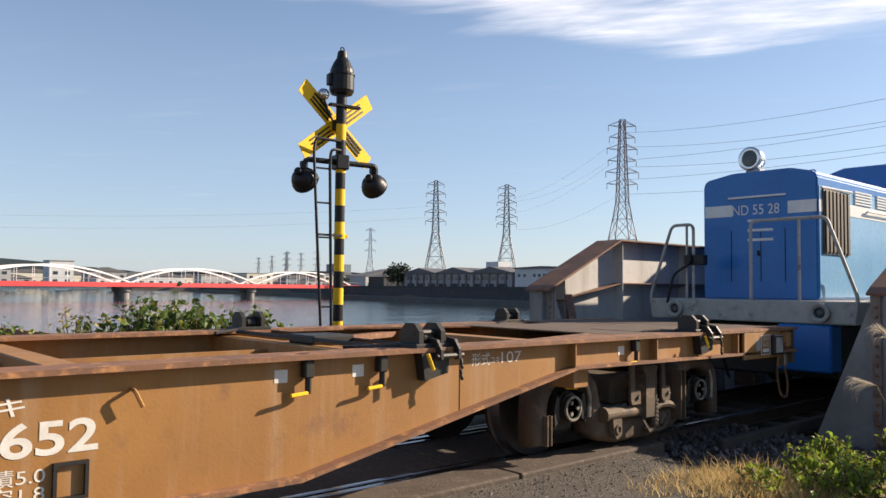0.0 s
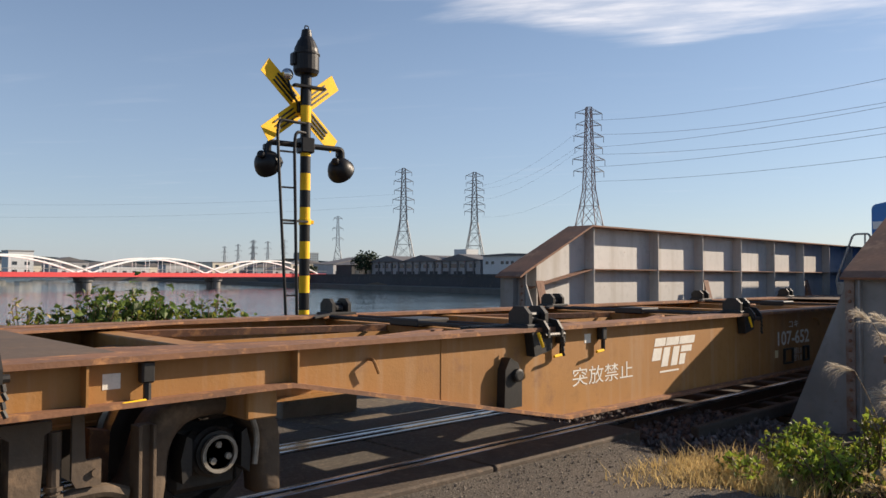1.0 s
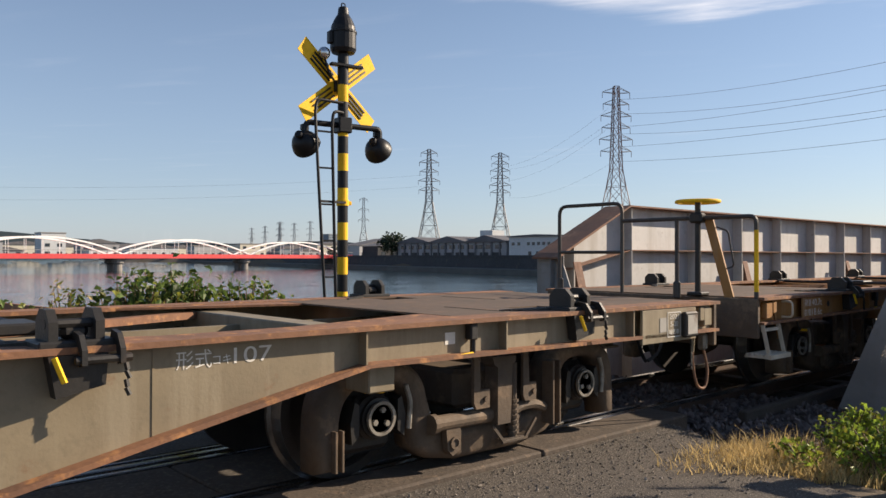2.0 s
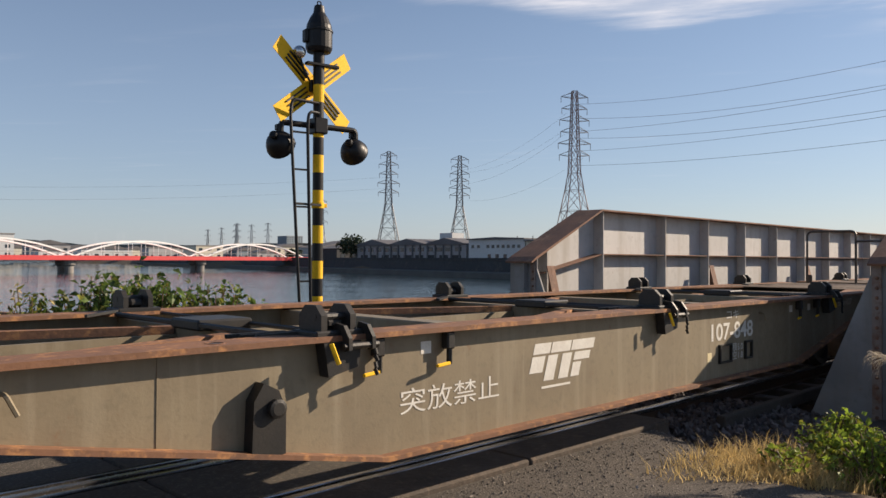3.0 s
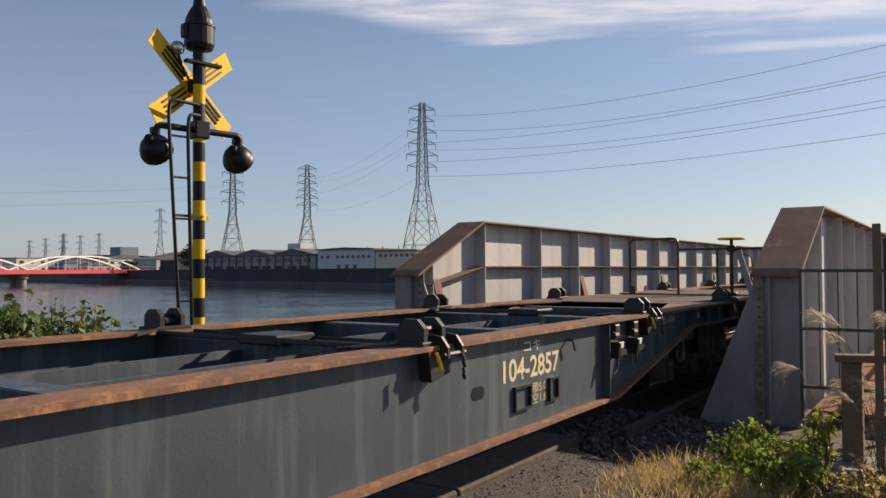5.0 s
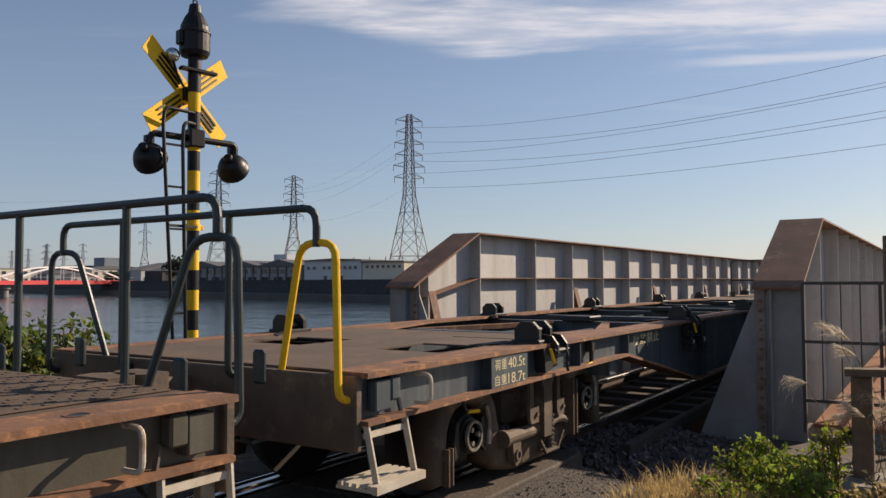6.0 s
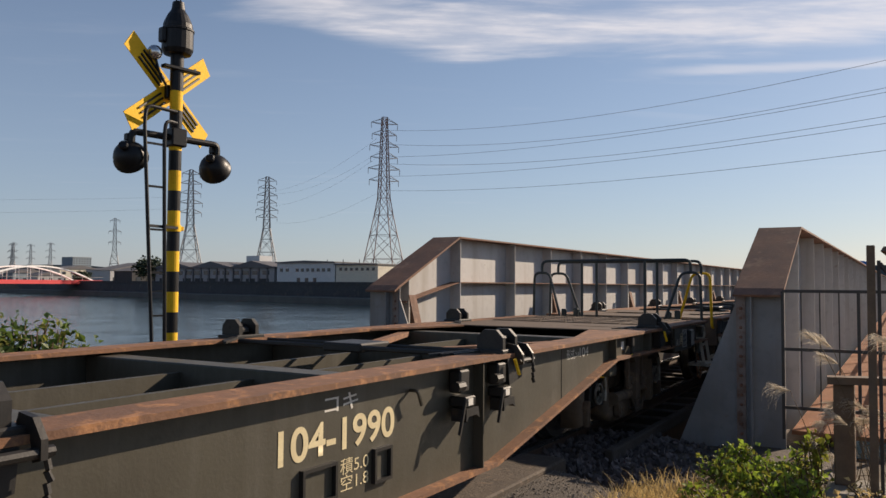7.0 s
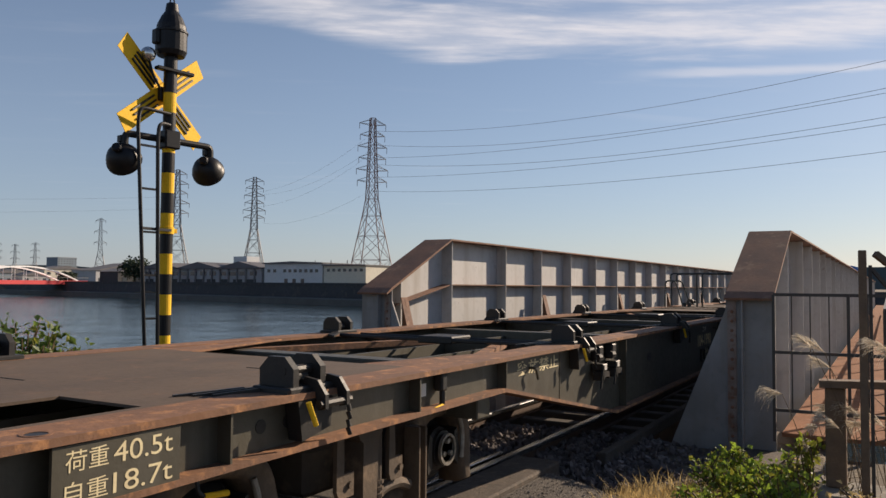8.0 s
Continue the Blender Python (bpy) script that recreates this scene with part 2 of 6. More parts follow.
m_straw = surface("dry_grass", (0.66, 0.5, 0.23), (0.54, 0.39, 0.16), 4, 0.8, bump=0, island=0.35)
m_plume = surface("silver_grass_plume", (0.68, 0.6, 0.48), (0.58, 0.5, 0.39), 6, 0.8, bump=0, island=0.25)
m_stem = surface("brown_plant_stem", (0.15, 0.1, 0.05), (0.11, 0.075, 0.04), 6, 0.8, bump=0)
m_wood = surface("weathered_timber_post", (0.2, 0.13, 0.078), (0.13, 0.088, 0.058), 7, 0.8, bump=0.3)
m_pylon = surface("galvanised_pylon_steel", (0.3, 0.29, 0.29), (0.24, 0.235, 0.235), 0.3, 0.6, 0.3, bump=0)
m_pylonred = surface("red_white_pylon_paint", (0.3, 0.2, 0.18), (0.22, 0.16, 0.15), 0.3, 0.6, bump=0)
m_wire = surface("aluminium_conductor", (0.22, 0.22, 0.23), (0.18, 0.18, 0.19), 0.2, 0.6, 0.3, bump=0)
m_redsteel = surface("red_bridge_paint", (0.62, 0.045, 0.05), (0.55, 0.035, 0.04), 0.2, 0.5, bump=0)
m_whitesteel = surface("white_arch_paint", (0.8, 0.8, 0.8), (0.74, 0.74, 0.74), 0.2, 0.5, bump=0)
m_pier = surface("grey_pier_concrete", (0.3, 0.28, 0.26), (0.24, 0.22, 0.2), 0.5, 0.9, bump=0)
m_quay = surface("dark_quay_wall", (0.055, 0.055, 0.058), (0.04, 0.04, 0.042), 0.15, 0.85, rust=(0.1, 0.09, 0.075), amount=(0.55, 0.7), rscale=0.6, bump=0)
m_quaylow = surface("pale_quay_footing", (0.13, 0.125, 0.11), (0.1, 0.095, 0.085), 0.3, 0.9, bump=0)
m_farland = surface("far_bank_ground", (0.11, 0.105, 0.085), (0.085, 0.085, 0.065), 0.02, 0.95, bump=0)
m_roof = surface("dark_roof_sheet", (0.14, 0.135, 0.14), (0.11, 0.105, 0.11), 0.2, 0.7, bump=0)
m_factory = surface("stained_factory_wall", (0.36, 0.35, 0.36), (0.28, 0.275, 0.28), 0.3, 0.8, rust=(0.3, 0.28, 0.27), amount=(0.55, 0.65), rscale=0.5, bump=0)
m_whitewall = surface("white_building_wall", (0.6, 0.61, 0.61), (0.54, 0.55, 0.55), 0.2, 0.8, bump=0)
m_creamwall = surface("cream_building_wall", (0.66, 0.61, 0.5), (0.6, 0.56, 0.46), 0.2, 0.8, bump=0)
m_glass = surface("dark_window_glass", (0.05, 0.06, 0.07), (0.04, 0.05, 0.06), 0.5, 0.15, bump=0)
# distance haze is mixed into the hill colour as blue
m_hill = surface("haze_tinted_hill", (0.085, 0.11, 0.12), (0.07, 0.095, 0.105), 0.02, 0.95, bump=0)
m_farbuild = surface("far_town_wall", (0.45, 0.45, 0.45), (0.36, 0.36, 0.37), 0.05, 0.85, bump=0)
# blue-grey with the haze of distance already in it
m_farblue = surface("haze_tinted_block", (0.22, 0.27, 0.31), (0.19, 0.23, 0.27), 0.05, 0.85, bump=0)
m_tree = surface("dark_tree_foliage", (0.035, 0.055, 0.025), (0.025, 0.042, 0.02), 0.5, 0.8, bump=0, island=0.4)



def thin(m, share):
    """Lets light through a leaf or blade."""
    nt = m.node_tree
    p = nt.nodes["Principled BSDF"]
    tr = nt.nodes.new("ShaderNodeBsdfTranslucent")
    nt.links.new(p.inputs["Base Color"].links[0].from_socket, tr.inputs["Color"])
    mx = nt.nodes.new("ShaderNodeMixShader")
    mx.inputs[0].default_value = share
    nt.links.new(p.outputs[0], mx.inputs[1])
    nt.links.new(tr.outputs[0], mx.inputs[2])
    nt.links.new(mx.outputs[0], nt.nodes["Material Output"].inputs["Surface"])


for m_, share in ((m_leaf, 0.4), (m_leafy, 0.45), (m_weed, 0.45), (m_straw, 0.5), (m_plume, 0.5)):
    thin(m_, share)

m_water, n, l, p = nodes_of("river_water")
p.inputs["Base Color"].default_value = (0.022, 0.04, 0.055, 1)
p.inputs["Roughness"].default_value = 0.07
p.inputs["IOR"].default_value = 1.33
wv = n.new("ShaderNodeTexCoord").outputs["Object"]
wb = n.new("ShaderNodeBump")
wb.inputs["Strength"].default_value, wb.inputs["Distance"].default_value = 0.85, 0.06
l.new(noise_node(n, l, wv, 1.1, 6, 0.6), wb.inputs["Height"])
wb2 = n.new("ShaderNodeBump")
wb2.inputs["Strength"].default_value, wb2.inputs["Distance"].default_value = 0.7, 0.3
l.new(noise_node(n, l, wv, 0.12, 4, 0.5), wb2.inputs["Height"])
l.new(wb2.outputs[0], wb.inputs["Normal"])
l.new(wb.outputs[0], p.inputs["Normal"])


# ---- building helpers ----
def thing(name, m, label, category, group="", kind=""):
    ob = new(name)
    ob.empty_display_size = 0.1
    ob.matrix_world = m
    return tagged(ob, label, category, group, kind)


def finish(name, bm, material, smooth=False):
    me = bpy.data.meshes.new(name)
    bmesh.ops.recalc_face_normals(bm, faces=bm.faces)
    if smooth:
        for f in bm.faces:
            f.smooth = True
    bm.to_mesh(me)
    bm.free()
    for m in material if isinstance(material, list) else [material]:
        me.materials.append(m)
    return me


def part(name, bm, material, parent, label="", smooth=False):
    ob = new(name, finish(name, bm, material, smooth))
    ob.parent = parent
    return tagged(ob, label)


def solid(name, bm, material, label, category, group="", kind="", smooth=False):
    return tagged(new(name, finish(name, bm, material, smooth)), label, category, group, kind)


def box(bm, x0, x1, y0, y1, z0, z1, bevel=0.0, mat=0):
    made = bmesh.ops.create_cube(bm, size=1, matrix=Matrix.LocRotScale(((x0 + x1) / 2, (y0 + y1) / 2, (z0 + z1) / 2), None, (abs(x1 - x0), abs(y1 - y0), abs(z1 - z0))))
    vs = set(made["verts"])
    fs = {f for v in vs for f in v.link_faces}
    for f in fs:
        f.material_index = mat
    if bevel:
        es = {e for v in vs for e in v.link_edges}
        bmesh.ops.bevel(bm, geom=list(es), offset=bevel, segments=1, affect="EDGES", profile=0.5)


def bar(bm, a, b, w, h, up=(0, 0, 1)):
    """A square bar from a to b."""
    a, b = Vector(a), Vector(b)
    d = (b - a).normalized()
    u = Vector(up)
    if abs(d.dot(u)) > 0.98:
        u = Vector((1, 0, 0))
    s = d.cross(u).normalized()
    u = s.cross(d)
    c = [[bm.verts.new(p + s * w / 2 * i + u * h / 2 * j) for i, j in ((-1, -1), (1, -1), (1, 1), (-1, 1))] for p in (a, b)]
    for k in range(4):
        bm.faces.new((c[0][k], c[0][(k + 1) % 4], c[1][(k + 1) % 4], c[1][k]))
    bm.faces.new(c[0][::-1])
    bm.faces.new(c[1])


def rod(bm, a, b, r, seg=10, r2=None):
    a, b = Vector(a), Vector(b)
    d = b - a
    m = Matrix.Translation((a + b) / 2) @ d.to_track_quat("Z", "Y").to_matrix().to_4x4()
    bmesh.ops.create_cone(bm, cap_ends=True, segments=seg, radius1=r, radius2=r if r2 is None else r2, depth=d.length, matrix=m)


def pipe(bm, pts, r, bend=0.08, seg=8):
    """A round pipe along points, with rounded bends."""
    pts = [Vector(p) for p in pts]
    path = [pts[0]]
    for a, p, b in zip(pts, pts[1:], pts[2:]):
        k = min(bend, (a - p).length * 0.45, (b - p).length * 0.45)
        s, e = p + (a - p).normalized() * k, p + (b - p).normalized() * k
        for i in range(5):
            t = i / 4
            path.append(s * (1 - t) ** 2 + p * 2 * t * (1 - t) + e * t * t)
    path.append(pts[-1])
    rings, side = [], None
    for i, p in enumerate(path):
        d = (path[min(i + 1, len(path) - 1)] - path[max(i - 1, 0)]).normalized()
        if side is None:
            side = d.orthogonal().normalized()
        side = (side - d * side.dot(d)).normalized()
        up = d.cross(side)
        rings.append([bm.verts.new(p + (side * math.cos(q) + up * math.sin(q)) * r) for q in (math.tau * k / seg for k in range(seg))])
    for a, b in zip(rings, rings[1:]):
        for k in range(seg):
            bm.faces.new((a[k], a[(k + 1) % seg], b[(k + 1) % seg], b[k]))
    bm.faces.new(rings[0][::-1])
    bm.faces.new(rings[-1])


def prism(bm, pts, axis, a, b, mat=0):
    """A flat outline drawn out along an axis: pts are (x, z) for axis y, (y, z) for x, (x, y) for z."""
    def at(p, v):
        return {"y": (p[0], v, p[1]), "x": (v, p[0], p[1]), "z": (p[0], p[1], v)}[axis]
    lo = [bm.verts.new(at(p, a)) for p in pts]
    hi = [bm.verts.new(at(p, b)) for p in pts]
    n_ = len(pts)
    fs = [bm.faces.new((lo[k], lo[(k + 1) % n_], hi[(k + 1) % n_], hi[k])) for k in range(n_)]
    fs += [bm.faces.new(lo[::-1]), bm.faces.new(hi)]
    for f in fs:
        f.material_index = mat


def lathe(bm, prof, axis_m=None, seg=20):
    """Turns (radius, height) pairs round z, then lays them by axis_m."""
    axis_m = axis_m or Matrix()
    rings = [[bm.verts.new(axis_m @ Vector((r * math.cos(q), r * math.sin(q), h))) for q in (math.tau * k / seg for k in range(seg))] for r, h in prof]
    for a, b in zip(rings, rings[1:]):
        for k in range(seg):
            bm.faces.new((a[k], a[(k + 1) % seg], b[(k + 1) % seg], b[k]))
    bm.faces.new(rings[0][::-1])
    bm.faces.new(rings[-1])


def lettering(text, x, y, z, width, height, material, parent, turn=(90, 0, 0), name="lettering", bold=0.0):
    """Painted writing with its lower left corner at a point, fitted to a width and height."""
    c = bpy.data.curves.new("writing", "FONT")
    c.body = text
    c.space_line = 0.95
    c.offset = bold
    tmp = bpy.data.objects.new("writing", c)
    scene.collection.objects.link(tmp)
    me = bpy.data.meshes.new_from_object(tmp.evaluated_get(bpy.context.evaluated_depsgraph_get()))
    bpy.data.objects.remove(tmp)
    bpy.data.curves.remove(c)
    co = np.empty(len(me.vertices) * 3)
    me.vertices.foreach_get("co", co)
    co = co.reshape(-1, 3)
    lo, hi = co.min(0), co.max(0)
    co = (co - lo) * [width / (hi[0] - lo[0]), height / (hi[1] - lo[1]), 0]
    me.vertices.foreach_set("co", co.ravel())
    me.transform(pose(x, y, z, *turn))
    me.materials.clear()
    me.materials.append(material)
    ob = new(name, me)
    ob.parent = parent
    return ob


# ---- ground, river, road ----
WATER_Z = -2.5


def near_edge(y):
    return 8.1 if y < 4.3 else max(1.6, 8.1 - (y - 4.3) * 4) + 0.03 * (y - 4.3)


def far_edge(y):
    return 100 + 0.22 * y


def ground_height(x, y):
    if x < near_edge(y):
        d = near_edge(y) - x
        low = -0.03 if x < 5.2 else -0.16
        if y > 4.0:
            low = -0.1
        return low if d > 0.02 else -0.6
    if x < far_edge(y) + 2:
        return max(-4.5, -0.6 - (x - near_edge(y)) * 1.2)
    return 0.9


def build_ground():
    bm = bmesh.new()
    xs = [-4000, -1500, -500, -120, -40, -15, -8, -5, -3, -1, 0, 1, 1.5, 2, 2.5, 3, 3.5, 4, 4.5, 5, 5.4, 5.8, 6.2, 6.8, 7.4, 8.0, 8.12, 9, 10, 12, 20, 60]
    xs += list(range(70, 190, 6)) + [200, 260, 400, 800, 2000, 4500]
    ys = [-4000, -1200, -400, -120, -60, -30, -15, -8, -5, -4, -3.5, -3, -2.5, -2, -1.5, -1, 0, 1, 2, 3, 3.6, 4.1, 4.4, 5, 5.6, 6.2, 7, 9, 12, 20, 40, 60, 80, 110, 150, 200, 260, 400, 800, 2000, 4500]
    grid = [[bm.verts.new((x, y, ground_height(x, y))) for y in ys] for x in xs]
    for i in range(len(xs) - 1):
        for j in range(len(ys) - 1):
            bm.faces.new((grid[i][j], grid[i + 1][j], grid[i + 1][j + 1], grid[i][j + 1]))
    solid("ground", bm, m_soil, "dry brown soil of the river bank", "ground", kind="structure")
    bm = bmesh.new()
    bmesh.ops.create_grid(bm, x_segments=1, y_segments=1, size=1, matrix=Matrix.LocRotScale((60, 400, WATER_Z), None, (2500, 2600, 1)))
    solid("water", bm, m_water, "calm blue-grey river water with small ripples", "river", kind="structure")


build_ground()


def build_road():
    bm = bmesh.new()
    near = [(-14, -1.1), (5.55, -1.1), (5.5, -1.3), (5.2, -1.75), (4.85, -2.3), (4.55, -3.2), (4.4, -6), (4.4, -30), (-14, -30)]
    prism(bm, near, "z", -0.16, 0.0)
    far = [(-14, 1.1), (4.1, 1.1), (3.9, 1.7), (3.0, 2.4), (1.6, 3.4), (0.5, 12), (-14, 12)]
    prism(bm, far, "z", -0.16, -0.004)
    road = solid("road", bm, m_asphalt, "worn grey-brown asphalt road at the crossing", "road", kind="structure")
    return road


road = build_road()


def build_track():
    track = thing("railway_track", pose(0, 0, 0), "single track with worn steel rails and timber sleepers", "railway track", kind="structure")
    for side in (-1, 1):
        bm = bmesh.new()
        y = side * 0.566
        box(bm, -60, 90, y - 0.0325, y + 0.0325, -0.045, 0.0, 0.006)
        part("rail_head", bm, m_rail, track)
        bm = bmesh.new()
        box(bm, -60, 90, y - 0.009, y + 0.009, -0.14, -0.046)
        box(bm, -60, 90, y - 0.062, y + 0.062, -0.155, -0.141)
        part("rail_web", bm, m_railside, track)
        bm = bmesh.new()
        y = side * 0.445
        box(bm, -14, 6.1, y - 0.025, y + 0.025, -0.05, -0.003, 0.006)
        part("guard_rail", bm, m_rail, track)
        bm = bmesh.new()
        y = side * 0.675
        box(bm, -14, 5.9, y - 0.012, y + 0.012, -0.06, -0.002, 0.003)
        part("edge_strip", bm, m_rail, track)
    bm = bmesh.new()
    box(bm, 6.6, 80, -1.24, -1.16, -0.14, -0.02, 0.01)
    part("guard_timber", bm, m_sleeper, track)
    bm = bmesh.new()
    box(bm, 0, 0.2, -1.05, 1.05, -0.28, -0.157, 0.012)
    me = finish("sleeper", bm, m_sleeper)
    for k in range(100):
        ob = new("sleeper", me)
        ob.parent = track
        ob.location = (6.15 + 0.62 * k, 0, 0)
    # slabs between and beside the rails
    for nm, y0, y1, z0, z1, mat in (("crossing_slab", -0.408, 0.408, -0.16, -0.012, m_panel), ("edge_slab", -1.09, -0.70, -0.3, 0.035, m_kerb), ("edge_slab", 0.70, 1.09, -0.3, 0.0, m_panel)):
        for k in range(10):
            bm = bmesh.new()
            x = -14 + 2.0 * k
            box(bm, x + 0.007, x + 1.993 if k < 9 else 5.87, y0, y1, z0, z1, 0.013)
            part(nm, bm, mat, track)


build_track()


def stone_mesh(bm, p, r, rng):
    """One rough stone of eight to twelve faces."""
    m = Matrix.Translation(p) @ Euler((rng.uniform(0, 6), rng.uniform(0, 6), rng.uniform(0, 6))).to_matrix().to_4x4() @ Matrix.Diagonal((r * rng.uniform(0.8, 1.4), r * rng.uniform(0.7, 1.1), r * rng.uniform(0.5, 0.8), 1))
    vs = [bm.verts.new(m @ Vector(c) * 1.0) for c in ((1, 0.2, 0), (-1, -0.1, 0.1), (0.1, 1, 0), (-0.2, -1, -0.1), (0.25, 0.2, 1), (0, -0.1, -1), (0.7, -0.6, 0.5), (-0.6, 0.6, 0.5))]
    for f in ((4, 0, 2), (4, 2, 7), (4, 7, 1), (4, 1, 3), (4, 3, 6), (4, 6, 0), (5, 2, 0), (5, 7, 2), (5, 1, 7), (5, 3, 1), (5, 6, 3), (5, 0, 6)):
        bm.faces.new([vs[k] for k in f])


def build_ballast():
    rng = random.Random(5)
    bm = bmesh.new()
    for _ in range(3600):
        x, y = rng.uniform(5.75, 8.0), rng.uniform(-2.25, 1.2)
        edge = 5.95 + max(0, -y - 1.1) * -0.25
        if x < edge and y < -1.0:
            if rng.random() < 0.6:
                continue
        z = -0.13 - 0.08 * max(0, -y - 1.2) + rng.uniform(-0.03, 0.03)
        stone_mesh(bm, Vector((x, y, z)), rng.uniform(0.022, 0.042), rng)
    for _ in range(500):
        x, y = rng.uniform(5.2, 7.6), rng.uniform(-2.7, -1.7)
        stone_mesh(bm, Vector((x, y, -0.14)), rng.uniform(0.01, 0.028), rng)
    solid("ballast", bm, m_ballast, "coarse grey-brown crushed stone beside the track", "ballast", kind="stuff")


build_ballast()

# ---- plate girder bridge ----
GIRDER_Y, GIRDER_X0, KINK_X, GIRDER_TOP, GIRDER_LOW = 2.25, 8.05, 9.6, 2.11, 1.4


def girder(name, side, x0, length, slope, label):
    """A plate girder of a half-through railway bridge: web, flanges, stiffeners, knee braces. side: -1 near, 1 far."""
    g = thing(name, pose(x0, side * GIRDER_Y, 0), label, "bridge girder", "bridge girders")
    run = KINK_X - GIRDER_X0
    bm = bmesh.new()
    end = length
    prism(bm, [(0, -0.6), (0, GIRDER_LOW), (run, GIRDER_TOP), (end, GIRDER_TOP), (end, -0.6)], "y", -0.008, 0.008)
    part("web", bm, m_girder, g)
    bm = bmesh.new()
    w = 0.23
    th = 0.022
    pts = [(-0.12, GIRDER_LOW - 0.06), (0.0, GIRDER_LOW), (run, GIRDER_TOP), (end, GIRDER_TOP), (end, GIRDER_TOP + th), (run - 0.01, GIRDER_TOP + th), (-0.02, GIRDER_LOW + th + 0.004), (-0.13, GIRDER_LOW - 0.06 + th)]
    prism(bm, pts, "y", -w, w)
    part("top_flange", bm, m_girdertop, g, "rust-brown top flange plate")
    bm = bmesh.new()
    box(bm, 0, end, -w, w, -0.64, -0.602)
    part("bottom_flange", bm, m_girdertop, g)
    # upright stiffeners on both faces
    xs = [0.28, 1.64] + [3.48 + 1.53 * k for k in range(int((length - 3.6) / 1.53))]
    for i, x in enumerate(xs):
        top = GIRDER_TOP if x > run else GIRDER_LOW + (GIRDER_TOP - GIRDER_LOW) * x / run
        bm = bmesh.new()
        for s in (-1, 1):
            box(bm, x - 0.006, x + 0.006, s * 0.009, s * 0.18, -0.6, top - 0.002)
        part("stiffener", bm, m_girder, g)
        if i == 0 or i % 3 == 0 and i > 0:
            bm = bmesh.new()
            inner = -side
            prism(bm, [(inner * 0.2, 1.28), (inner * 0.24, 1.28), (inner * 0.62, -0.3), (inner * 0.2, -0.3)], "x", x - 0.008, x + 0.008)
            a = Vector((x, inner * 0.225, 1.3))
            b = Vector((x, inner * 0.63, -0.3))
            bar(bm, a, b, 0.16, 0.014, up=(0, -inner, 0.2))
            part("knee_brace", bm, m_girdertop, g)
    # lengthwise stiffener, following the slope at the end
    bm = bmesh.new()
    inner = -side
    for k, (a, b) in enumerate(zip([0.0] + xs, xs + [end])):
        if b - a < 0.1:
            continue
        za = 1.47 if a > run else 1.16 + 0.31 * a / run
        zb = 1.47 if b > run else 1.16 + 0.31 * b / run
        bar(bm, (a + 0.006, inner * 0.09, za), (b - 0.006, inner * 0.09, zb), 0.15, 0.014)
    part("rib", bm, m_girdertop, g)
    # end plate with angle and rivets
    # end plate, rib and gusset take the shaded grey
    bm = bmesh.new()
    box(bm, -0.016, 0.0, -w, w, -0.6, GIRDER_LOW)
    part("end_plate", bm, m_girder_shade, g)
    bm = bmesh.new()
    lo, hi = sorted((inner * 0.13, inner * 0.215))
    box(bm, -0.03, -0.0165, lo, hi, -0.6, GIRDER_LOW - 0.01)
    part("end_angle", bm, m_stained, g, "rust-stained bolted angle")
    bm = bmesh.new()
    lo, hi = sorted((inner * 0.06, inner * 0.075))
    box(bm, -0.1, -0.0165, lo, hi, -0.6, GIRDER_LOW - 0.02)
    part("end_rib", bm, m_girder_shade, g)
    bm = bmesh.new()
    lathe(bm, [(0.018, 0), (0.018, 0.006), (0.01, 0.016)], Matrix.Translation((-0.03, inner * 0.172, 0)) @ Euler((0, radians(-90), 0)).to_matrix().to_4x4(), 6)
    me = finish("bolt", bm, m_girdertop)
    for k in range(16):
        ob = new("bolt", me)
        ob.parent = g
        ob.location = (0, 0, -0.2 + 0.095 * k)
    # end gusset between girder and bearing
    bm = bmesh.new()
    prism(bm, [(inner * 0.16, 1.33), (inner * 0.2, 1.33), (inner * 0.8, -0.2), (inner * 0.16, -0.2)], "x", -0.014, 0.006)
    part("gusset", bm, m_girder_shade, g, "plain grey triangular gusset plate")
    return g


girder("plate_girder", 1, GIRDER_X0, 36, True, "grey painted plate girder with rusty top flange and upright stiffeners")
girder("plate_girder", -1, GIRDER_X0, 36, True, "grey painted plate girder with rusty sloping end and bolted angle")
for s in (-1, 1):
    girder("plate_girder", s, GIRDER_X0 + 36.4, 36, True, "grey painted plate girder of the next span, rusty top flange")


